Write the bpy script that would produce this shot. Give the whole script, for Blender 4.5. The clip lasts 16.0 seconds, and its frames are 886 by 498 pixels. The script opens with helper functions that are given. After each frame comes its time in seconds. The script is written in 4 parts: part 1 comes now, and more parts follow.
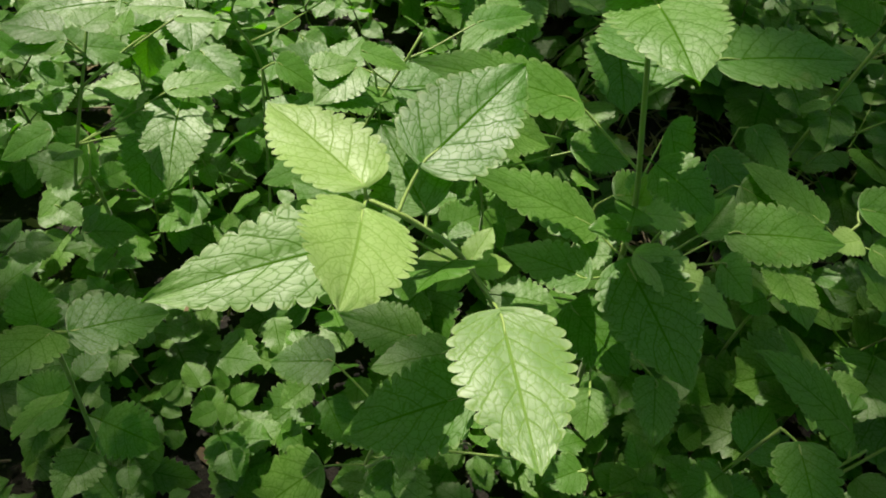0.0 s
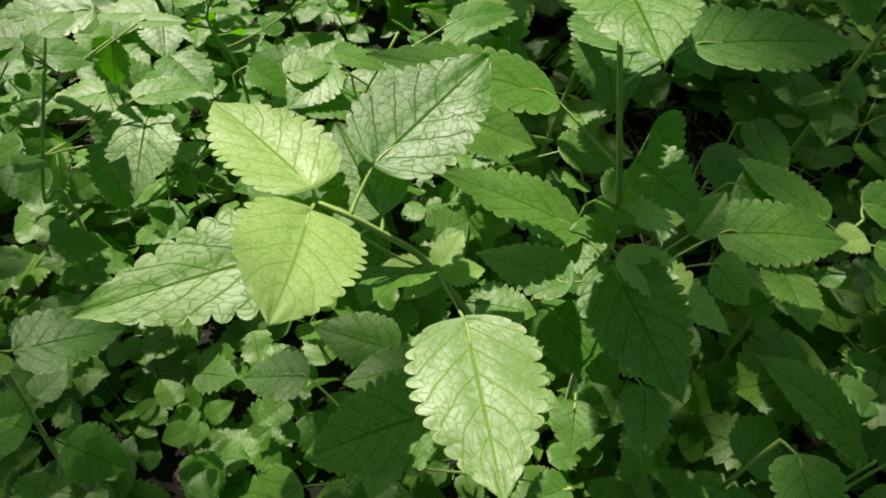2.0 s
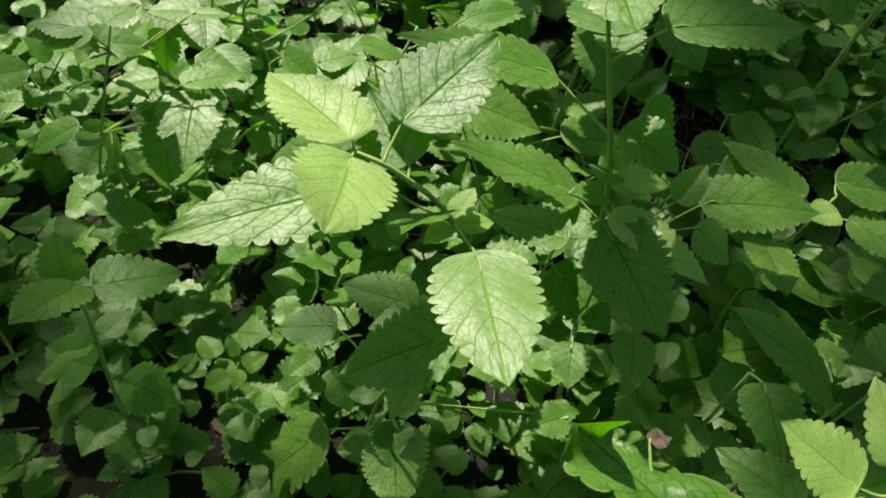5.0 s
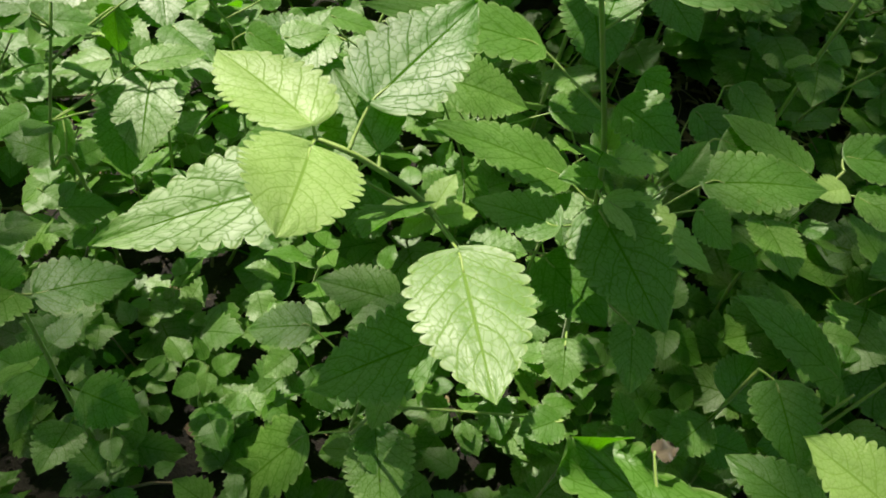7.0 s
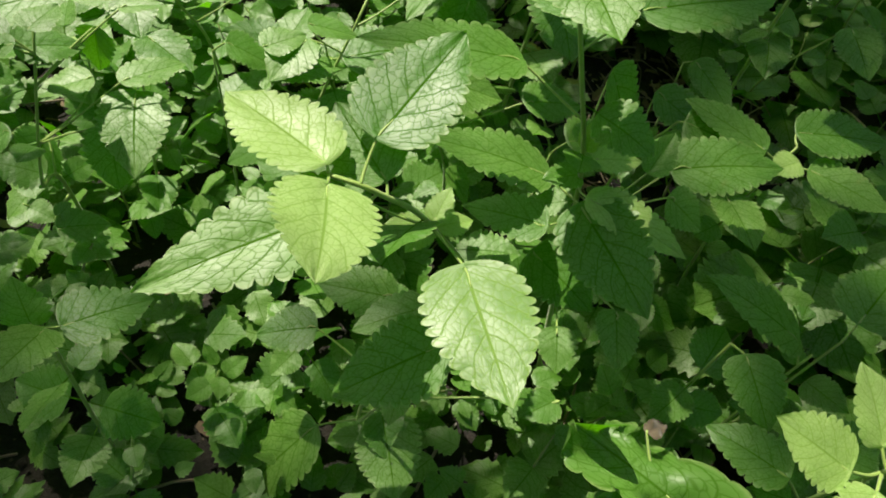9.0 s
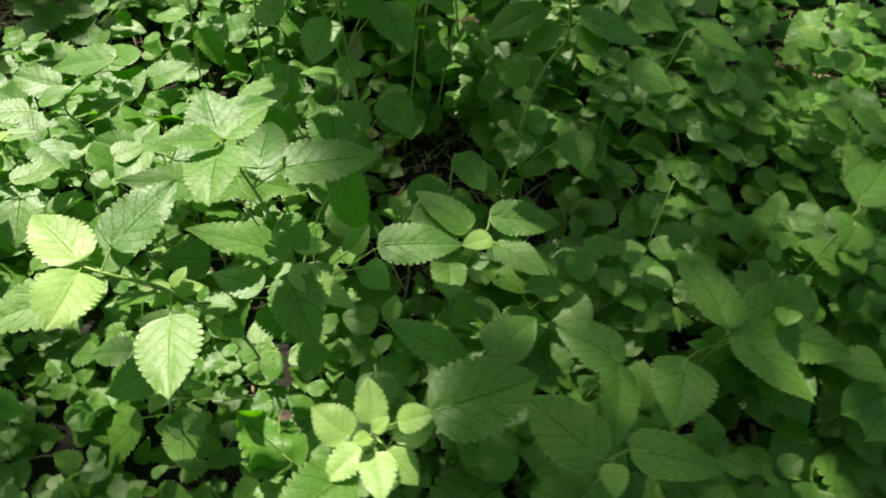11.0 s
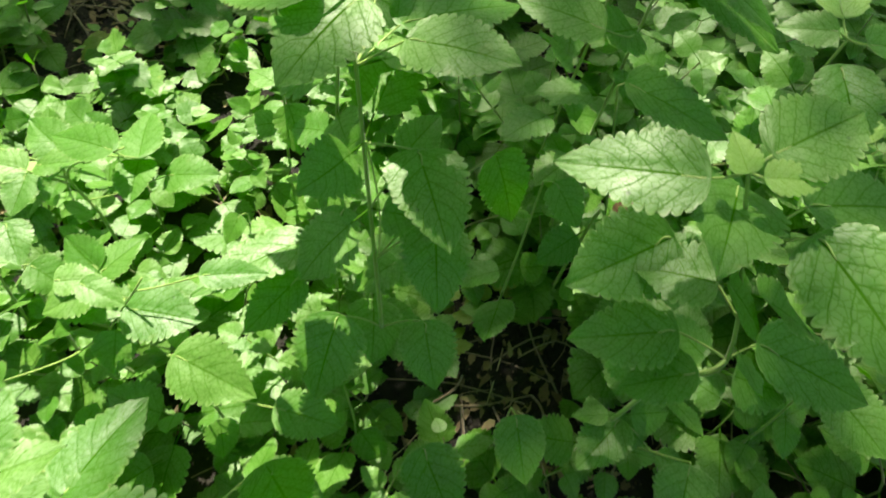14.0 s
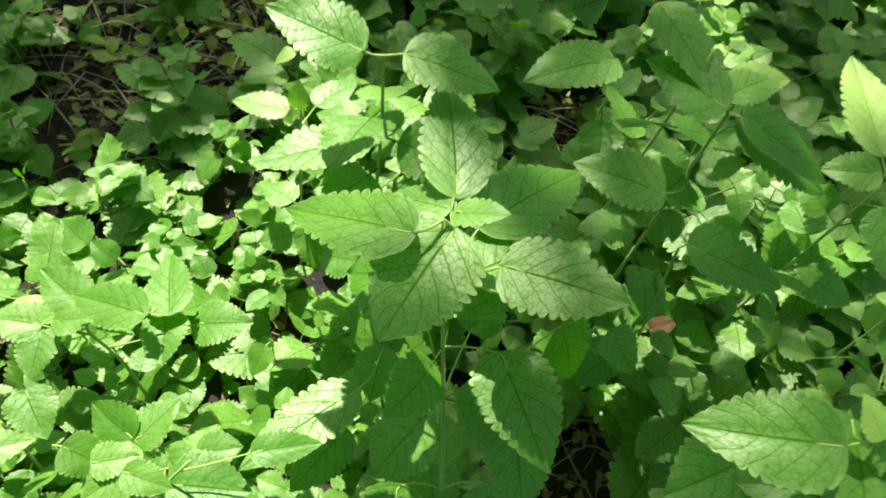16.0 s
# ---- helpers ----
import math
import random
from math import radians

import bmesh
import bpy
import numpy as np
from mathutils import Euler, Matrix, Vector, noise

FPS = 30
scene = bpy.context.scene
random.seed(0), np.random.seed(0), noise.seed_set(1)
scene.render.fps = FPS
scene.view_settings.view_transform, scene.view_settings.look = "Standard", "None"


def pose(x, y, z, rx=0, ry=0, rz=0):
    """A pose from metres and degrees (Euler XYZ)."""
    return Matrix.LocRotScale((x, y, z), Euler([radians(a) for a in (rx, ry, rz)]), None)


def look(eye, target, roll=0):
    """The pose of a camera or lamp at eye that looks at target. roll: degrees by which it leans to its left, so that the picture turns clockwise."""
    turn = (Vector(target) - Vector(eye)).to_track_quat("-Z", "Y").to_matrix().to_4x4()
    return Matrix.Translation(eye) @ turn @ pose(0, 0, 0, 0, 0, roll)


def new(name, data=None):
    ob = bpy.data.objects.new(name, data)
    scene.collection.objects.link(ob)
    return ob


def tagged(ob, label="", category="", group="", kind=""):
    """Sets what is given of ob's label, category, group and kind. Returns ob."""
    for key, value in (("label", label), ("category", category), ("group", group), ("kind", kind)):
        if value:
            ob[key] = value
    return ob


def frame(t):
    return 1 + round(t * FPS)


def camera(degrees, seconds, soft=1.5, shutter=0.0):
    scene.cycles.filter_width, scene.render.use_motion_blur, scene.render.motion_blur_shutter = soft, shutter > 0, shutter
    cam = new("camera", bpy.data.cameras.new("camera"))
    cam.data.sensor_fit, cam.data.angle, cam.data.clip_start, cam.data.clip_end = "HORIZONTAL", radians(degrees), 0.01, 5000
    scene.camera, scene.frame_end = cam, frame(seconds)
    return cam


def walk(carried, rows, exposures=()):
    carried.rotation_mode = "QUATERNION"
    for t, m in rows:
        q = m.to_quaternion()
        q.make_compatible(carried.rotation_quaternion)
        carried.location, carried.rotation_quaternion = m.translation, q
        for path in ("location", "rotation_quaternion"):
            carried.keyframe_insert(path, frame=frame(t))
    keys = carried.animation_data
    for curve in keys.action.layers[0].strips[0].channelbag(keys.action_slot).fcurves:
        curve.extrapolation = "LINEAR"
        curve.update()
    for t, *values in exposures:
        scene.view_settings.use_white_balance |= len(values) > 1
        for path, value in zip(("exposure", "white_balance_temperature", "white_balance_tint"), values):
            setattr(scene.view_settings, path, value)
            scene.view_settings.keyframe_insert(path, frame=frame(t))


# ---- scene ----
# ---------------------------------------------------------------- camera
cam = camera(67.4, 16.0, soft=1.9, shutter=0.25)
PATH = [
    (0, (0.0000, 0.0000, 0.4271), (0.0000, 0.6726, -0.3129), 14.46),
    (0.5, (0.0011, 0.0051, 0.4194), (-0.0021, 0.6808, -0.3177), 13.73),
    (1, (0.0060, 0.0136, 0.4223), (-0.0021, 0.6907, -0.3136), 13.47),
    (1.5, (0.0080, 0.0100, 0.4174), (-0.0047, 0.6902, -0.3155), 12.79),
    (2, (0.0180, 0.0145, 0.4152), (-0.0014, 0.6940, -0.3182), 11.99),
    (2.5, (0.0200, 0.0056, 0.4140), (-0.0075, 0.6808, -0.3231), 12.09),
    (3, (0.0125, -0.0018, 0.4220), (-0.0192, 0.6737, -0.3147), 12.65),
    (3.5, (0.0182, -0.0116, 0.4305), (-0.0163, 0.6625, -0.3073), 12.47),
    (4, (0.0230, -0.0223, 0.4466), (-0.0095, 0.6630, -0.2809), 11.84),
    (4.5, (0.0247, -0.0331, 0.4460), (-0.0079, 0.6586, -0.2755), 11.68),
    (4.7, (0.0223, -0.0381, 0.4383), (-0.0138, 0.6525, -0.2840), 11.49),
    (7, (0.0246, -0.0097, 0.4133), (0.0100, 0.6577, -0.3313), 11.36),
    (7.5, (0.0137, -0.0106, 0.4324), (0.0673, 0.5926, -0.3634), 14.73),
    (8, (0.0010, -0.0052, 0.4428), (0.0587, 0.6021, -0.3495), 12.28),
    (8.2, (-0.0008, -0.0064, 0.4417), (0.0544, 0.6043, -0.3483), 12.64),
    (10.3, (0.0609, -0.0200, 0.4942), (0.1022, 0.6191, -0.2738), 10.61),
    (10.5, (0.0957, -0.0376, 0.5589), (0.1339, 0.5849, -0.2228), 9.37),
    (11, (0.1883, -0.0892, 0.6418), (0.2303, 0.5549, -0.1220), 12.15),
    (11.5, (0.2992, -0.1479, 0.8251), (0.2774, 0.4907, 0.0559), 17.13),
    (12, (0.3152, -0.0982, 0.8995), (0.2849, 0.5345, 0.1257), 19.40),
    (12.5, (0.2598, 0.0025, 0.8673), (0.1857, 0.6177, 0.0823), 16.96),
    (13, (0.2449, 0.0895, 0.8357), (0.1610, 0.6789, 0.0322), 21.33),
    (13.5, (0.2222, 0.1806, 0.7818), (0.0605, 0.7011, -0.0566), 16.08),
    (14, (0.2140, 0.2675, 0.6225), (0.0093, 0.7969, -0.2008), 14.06),
    (14.5, (0.1631, 0.3264, 0.6145), (-0.0053, 0.8793, -0.2016), 15.76),
    (15, (0.1076, 0.3537, 0.6148), (-0.0297, 0.9121, -0.2033), 16.99),
    (15.5, (0.0817, 0.3447, 0.6094), (-0.0556, 0.8987, -0.2118), 17.48),
    (16, (0.0944, 0.3168, 0.6655), (-0.0493, 0.8747, -0.1519), 17.02),
]
EXPOSURE = ((0.0, 0.16, 7000, 8), (8.2, 0.38, 7000, 8), (10.5, 0.54, 7000, 7), (11.5, 0.80, 7050, 5), (12.0, 0.90, 7100, 4), (13.5, 1.20, 7200, 0), (16.0, 1.30, 7200, 0))
walk(cam, [(t, look(eye, target, roll)) for t, eye, target, roll in PATH], EXPOSURE)

# ---------------------------------------------------------------- daylight
SUN_AZIMUTH, SUN_ELEVATION = 314.0, 60.0      # clockwise from +y, above the horizon
TO_SUN = Vector((math.sin(radians(SUN_AZIMUTH)) * math.cos(radians(SUN_ELEVATION)),
                 math.cos(radians(SUN_AZIMUTH)) * math.cos(radians(SUN_ELEVATION)),
                 math.sin(radians(SUN_ELEVATION))))
world = bpy.data.worlds.new("sky")
scene.world = world
world.use_nodes = True
sky = world.node_tree.nodes.new("ShaderNodeTexSky")
sky.sky_type, sky.sun_disc = "NISHITA", False
sky.air_density, sky.dust_density, sky.ozone_density = 0.7, 4.0, 0.3
sky.sun_elevation, sky.sun_rotation = radians(SUN_ELEVATION), radians(SUN_AZIMUTH)
world.node_tree.links.new(sky.outputs[0], world.node_tree.nodes["Background"].inputs[0])
world.node_tree.nodes["Background"].inputs[1].default_value = 0.12
sun = new("sun", bpy.data.lights.new("sun", "SUN"))
sun.data.energy, sun.data.angle, sun.data.color = 6.4, radians(0.55), (1.0, 0.94, 0.86)
sun.matrix_world = look(TO_SUN * 30, (0, 0, 0))


# ---------------------------------------------------------------- materials
class Nodes:
    """A small writer of node trees."""

    def __init__(self, name):
        self.mat = bpy.data.materials.new(name)
        self.mat.use_nodes = True
        self.tree = self.mat.node_tree
        self.tree.nodes.clear()
        self.out = self.add("ShaderNodeOutputMaterial")

    def add(self, kind):
        return self.tree.nodes.new(kind)

    def put(self, value, socket):
        if isinstance(value, bpy.types.NodeSocket):
            self.tree.links.new(value, socket)
        elif isinstance(value, tuple) and len(value) == 3 and socket.type == "RGBA":
            socket.default_value = (*value, 1)
        else:
            socket.default_value = value

    def math(self, op, a, b=0.0, c=0.0, clamp=False):
        node = self.add("ShaderNodeMath")
        node.operation, node.use_clamp = op, clamp
        for value, socket in zip((a, b, c), node.inputs):
            self.put(value, socket)
        return node.outputs[0]

    def mix(self, fac, a, b, blend="MIX"):
        node = self.add("ShaderNodeMix")
        node.data_type, node.blend_type = "RGBA", blend
        self.put(fac, node.inputs[0])
        self.put(a, node.inputs[6])
        self.put(b, node.inputs[7])
        return node.outputs[2]

    def ramp(self, value, low, high, a=0.0, b=1.0):
        node = self.add("ShaderNodeMapRange")
        node.interpolation_type = "SMOOTHSTEP"
        for v, socket in zip((value, low, high, a, b), node.inputs):
            self.put(v, socket)
        return node.outputs[0]

    def noise(self, vector, scale, detail=3.0, rough=0.55):
        node = self.add("ShaderNodeTexNoise")
        self.put(vector, node.inputs["Vector"])
        node.inputs["Scale"].default_value = scale
        node.inputs["Detail"].default_value = detail
        node.inputs["Roughness"].default_value = rough
        return node.outputs[0]

    def coords(self, output="Object"):
        return self.add("ShaderNodeTexCoord").outputs[output]

    def bump(self, height, strength, distance):
        node = self.add("ShaderNodeBump")
        self.put(height, node.inputs["Height"])
        node.inputs["Strength"].default_value = strength
        node.inputs["Distance"].default_value = distance
        return node.outputs[0]

    def add_value(self, node):
        """One channel of a texture's random colour."""
        split = self.add("ShaderNodeSeparateColor")
        self.put(node.outputs[1], split.inputs[0])
        return split.outputs[0]


VEINS = 6.0


def leaf_material(name, dark, light, vein, through_colour, share, rough=0.52, vein_depth=1.0, shine=1.0, joined=False):
    """Leaf blade: midrib, side veins and a net of small veins laid along the blade, blistered between them."""
    n = Nodes(name)
    uv = n.add("ShaderNodeSeparateXYZ")
    n.put(n.coords("UV"), uv.inputs[0])
    across = n.math("ABSOLUTE", n.math("MULTIPLY_ADD", uv.outputs[0], 2.0, -1.0))
    along = uv.outputs[1]
    wobble = n.math("MULTIPLY_ADD", n.noise(n.coords("UV"), 5.0, 2.0), 0.36, -0.18)
    phase = n.math("MULTIPLY_ADD", n.math("MULTIPLY_ADD", across, -0.33, along), VEINS, wobble)
    to_side = n.math("ABSOLUTE", n.math("SUBTRACT", n.math("FRACT", n.math("ADD", phase, 0.5)), 0.5))
    side = n.ramp(to_side, 0.018, 0.065, 1.0, 0.0)
    rib = n.ramp(across, 0.014, 0.045, 1.0, 0.0)
    mapping = n.add("ShaderNodeMapping")
    n.put(n.coords("UV"), mapping.inputs["Vector"])
    mapping.inputs["Scale"].default_value = (13.0, 17.0, 1.0)
    net = n.add("ShaderNodeTexVoronoi")
    net.feature = "DISTANCE_TO_EDGE"
    n.put(mapping.outputs[0], net.inputs["Vector"])
    net.inputs["Scale"].default_value = 1.0
    cells = n.ramp(net.outputs[0], 0.018, 0.075, 1.0, 0.0)
    veins = n.math("MAXIMUM", n.math("MAXIMUM", rib, n.math("MULTIPLY", side, 0.8)), n.math("MULTIPLY", cells, 0.62))
    each = n.add("ShaderNodeNewGeometry").outputs["Random Per Island"] if joined else n.add("ShaderNodeObjectInfo").outputs["Random"]
    patches = n.noise(n.coords("Object"), 70.0, 3.0)
    tone = n.math("ADD", n.math("MULTIPLY", each, 0.72), n.math("MULTIPLY", patches, 0.42), clamp=True)
    colour = n.mix(tone, dark, light)
    colour = n.mix(n.math("MULTIPLY", veins, 0.62), colour, vein)
    specks = n.add("ShaderNodeTexVoronoi")
    n.put(n.coords("Object"), specks.inputs["Vector"])
    specks.inputs["Scale"].default_value = 130.0
    chosen = n.math("GREATER_THAN", n.add_value(specks), 0.92)
    dot = n.math("MULTIPLY", n.ramp(specks.outputs[0], 0.10, 0.16, 1.0, 0.0), chosen)
    edge_wear = n.ramp(n.noise(n.coords("Object"), 45.0, 2.0), 0.70, 0.78)
    colour = n.mix(n.math("MULTIPLY", edge_wear, 0.35), colour, (0.30, 0.30, 0.10))
    colour = n.mix(n.math("MULTIPLY", dot, 0.8), colour, (0.02, 0.015, 0.01))
    margin = n.math("MAXIMUM", n.ramp(across, 0.90, 1.0), n.ramp(along, 0.965, 1.0))
    colour = n.mix(n.math("MULTIPLY", margin, 0.35), colour, (0.34, 0.44, 0.17))
    fuzz = n.noise(n.coords("Object"), 900.0, 2.0)
    grooves = n.math("MAXIMUM", rib, n.math("MULTIPLY", side, 0.8))
    height = n.math("ADD", n.math("MULTIPLY", net.outputs[0], 0.9),
                    n.math("ADD", n.math("MULTIPLY", fuzz, 0.25), n.math("MULTIPLY", grooves, -0.5 * vein_depth)))
    normal = n.bump(height, 0.14, 0.0011)
    skin = n.add("ShaderNodeBsdfPrincipled")
    n.put(colour, skin.inputs["Base Color"])
    n.put(n.math("MULTIPLY_ADD", patches, 0.25, rough - 0.12), skin.inputs["Roughness"])
    n.put(n.math("MULTIPLY_ADD", veins, -1.1 * shine, shine, clamp=True), skin.inputs["Specular IOR Level"])
    n.put(normal, skin.inputs["Normal"])
    glow = n.add("ShaderNodeBsdfTranslucent")
    n.put(n.mix(n.math("MULTIPLY", veins, 0.35), through_colour, n.mix(0.5, through_colour, dark)), glow.inputs["Color"])
    n.put(normal, glow.inputs["Normal"])
    both = n.add("ShaderNodeMixShader")
    both.inputs[0].default_value = share
    n.put(skin.outputs[0], both.inputs[1])
    n.put(glow.outputs[0], both.inputs[2])
    n.put(both.outputs[0], n.out.inputs[0])
    return n.mat


mature = leaf_material("leaf_green", (0.038, 0.152, 0.004), (0.135, 0.275, 0.042), (0.026, 0.080, 0.006), (0.14, 0.50, 0.004), 0.36)
young = leaf_material("leaf_young", (0.255, 0.410, 0.090), (0.335, 0.490, 0.150), (0.120, 0.230, 0.030), (0.26, 0.60, 0.01), 0.36)
# Green blade with veins paler than the green between them.
pale_veined = leaf_material("leaf_pale_veined", (0.080, 0.200, 0.018), (0.115, 0.240, 0.032), (0.210, 0.320, 0.085), (0.22, 0.50, 0.02), 0.30, vein_depth=1.6)
# Leaf green darkened: the shade among the lower leaves is put into the colour.
shade_toned_leaf = leaf_material("leaf_shade_toned", (0.032, 0.120, 0.003), (0.112, 0.238, 0.030), (0.018, 0.060, 0.004), (0.12, 0.46, 0.004), 0.30, joined=True)
seedling_leaf = leaf_material("leaf_seedling", (0.090, 0.170, 0.015), (0.190, 0.250, 0.035), (0.08, 0.13, 0.02), (0.30, 0.46, 0.02), 0.36)
tree_leaf = leaf_material("leaf_tree", (0.050, 0.130, 0.015), (0.080, 0.180, 0.025), (0.04, 0.10, 0.01), (0.20, 0.62, 0.015), 0.60, shine=0.3)


def stem_material(name, a, b, rough=0.5):
    n = Nodes(name)
    skin = n.add("ShaderNodeBsdfPrincipled")
    grain = n.noise(n.coords("Object"), 160.0, 4.0)
    blotch = n.noise(n.coords("Object"), 25.0, 2.0)
    n.put(n.mix(n.math("ADD", n.math("MULTIPLY", grain, 0.5), n.math("MULTIPLY", blotch, 0.5)), a, b), skin.inputs["Base Color"])
    n.put(n.bump(grain, 0.4, 0.0006), skin.inputs["Normal"])
    skin.inputs["Roughness"].default_value = rough
    skin.inputs["Sheen Weight"].default_value = 0.2
    n.put(skin.outputs[0], n.out.inputs[0])
    return n.mat


stem_green = stem_material("stem_green", (0.18, 0.29, 0.05), (0.29, 0.39, 0.10))
stem_dark = stem_material("stem_dark", (0.10, 0.14, 0.035), (0.20, 0.22, 0.07))
twig_bark = stem_material("twig_bark", (0.09, 0.06, 0.04), (0.24, 0.18, 0.12), 0.8)
rust_brown = stem_material("rust_brown", (0.060, 0.028, 0.006), (0.115, 0.058, 0.015), 0.8)
straw = stem_material("straw", (0.42, 0.34, 0.19), (0.62, 0.54, 0.34), 0.7)
bark = stem_material("bark", (0.045, 0.034, 0.020), (0.11, 0.085, 0.050), 0.9)


def soil_material():
    n = Nodes("soil")
    at = n.coords("Object")
    big, mid, fine = n.noise(at, 3.5, 3.0), n.noise(at, 28.0, 5.0, 0.65), n.noise(at, 170.0, 4.0, 0.7)
    tone = n.math("ADD", n.math("MULTIPLY", mid, 0.55), n.math("MULTIPLY", fine, 0.45))
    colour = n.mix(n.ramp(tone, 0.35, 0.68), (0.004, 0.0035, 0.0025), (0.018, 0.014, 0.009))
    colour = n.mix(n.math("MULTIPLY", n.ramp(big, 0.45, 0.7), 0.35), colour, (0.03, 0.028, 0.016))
    chips = n.add("ShaderNodeTexVoronoi")
    n.put(at, chips.inputs["Vector"])
    chips.inputs["Scale"].default_value = 210.0
    chip = n.math("MULTIPLY", n.ramp(chips.outputs[0], 0.22, 0.3, 1.0, 0.0), n.math("GREATER_THAN", n.add_value(chips), 0.86))
    colour = n.mix(n.math("MULTIPLY", chip, 0.7), colour, (0.09, 0.07, 0.045))
    skin = n.add("ShaderNodeBsdfPrincipled")
    n.put(colour, skin.inputs["Base Color"])
    skin.inputs["Roughness"].default_value = 0.95
    n.put(n.bump(n.math("ADD", n.math("MULTIPLY", mid, 0.7), n.math("MULTIPLY", fine, 0.3)), 0.9, 0.012), skin.inputs["Normal"])
    n.put(skin.outputs[0], n.out.inputs[0])
    return n.mat


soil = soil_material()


def litter_material():
    n = Nodes("dry_leaf")
    each = n.add("ShaderNodeNewGeometry").outputs["Random Per Island"]
    grain = n.noise(n.coords("Object"), 120.0, 3.0)
    skin = n.add("ShaderNodeBsdfPrincipled")
    n.put(n.mix(each, n.mix(grain, (0.035, 0.022, 0.012), (0.10, 0.065, 0.035)), n.mix(grain, (0.14, 0.10, 0.05), (0.30, 0.24, 0.13))), skin.inputs["Base Color"])
    skin.inputs["Roughness"].default_value = 0.85
    n.put(n.bump(grain, 0.5, 0.001), skin.inputs["Normal"])
    n.put(skin.outputs[0], n.out.inputs[0])
    return n.mat


dry_leaf = litter_material()


# ---------------------------------------------------------------- mesh helpers
def ground_height(x, y):
    slope = -0.03 + 0.05 * min(1.0, max(0.0, (y - 0.2) / 0.6))
    near = max(0.0, 1.0 - math.hypot(x, y - 0.8) / 6.0)
    return slope + near * (0.016 * noise.noise((x * 5, y * 5, 0.3)) + 0.008 * noise.noise((x * 19, y * 19, 4.1)))


def mesh_object(name, verts, faces, material, parent=None, uvs=None, smooth=True):
    data = bpy.data.meshes.new(name)
    data.from_pydata(verts, [], faces)
    if uvs is not None:
        layer = data.uv_layers.new(name="uv")
        loops = np.empty(len(data.loops), dtype=np.int32)
        data.loops.foreach_get("vertex_index", loops)
        layer.data.foreach_set("uv", np.asarray(uvs, dtype=np.float32)[loops].ravel())
    if smooth:
        data.polygons.foreach_set("use_smooth", [True] * len(data.polygons))
    data.materials.append(material)
    ob = new(name, data)
    if parent is not None:
        ob.parent = parent
    return ob


def smooth_line(points, steps):
    """Catmull-Rom line through the points."""
    pts = [Vector(p) for p in points]
    pts = [pts[0] * 2 - pts[1], *pts, pts[-1] * 2 - pts[-2]]
    line = []
    for a, b, c, d in zip(pts, pts[1:], pts[2:], pts[3:]):
        for k in range(steps):
            t = k / steps
            line.append(0.5 * (2 * b + (c - a) * t + (2 * a - 5 * b + 4 * c - d) * t * t + (3 * b - a - 3 * c + d) * t ** 3))
    return line + [pts[-2]]


def tube(line, radii, sides=6, square=0.0):
    """Verts and faces of a tapered tube along a line; square pulls the section towards four corners."""
    verts, faces = [], []
    side = None
    for k, p in enumerate(line):
        way = (line[min(k + 1, len(line) - 1)] - line[max(k - 1, 0)]).normalized()
        if side is None:
            side = way.cross(Vector((0.31, 0.87, 0.21))).normalized()
        side = (side - way * side.dot(way)).normalized()
        up = way.cross(side)
        for j in range(sides):
            a = 2 * math.pi * j / sides
            r = radii[k] * (1 + square * math.cos(4 * a))
            verts.append(p + side * (r * math.cos(a)) + up * (r * math.sin(a)))
    for k in range(len(line) - 1):
        for j in range(sides):
            a, b = k * sides + j, k * sides + (j + 1) % sides
            faces.append((a, b, b + sides, a + sides))
    faces.append(tuple(range(sides))[::-1])
    faces.append(tuple(range(len(verts) - sides, len(verts))))
    return verts, faces


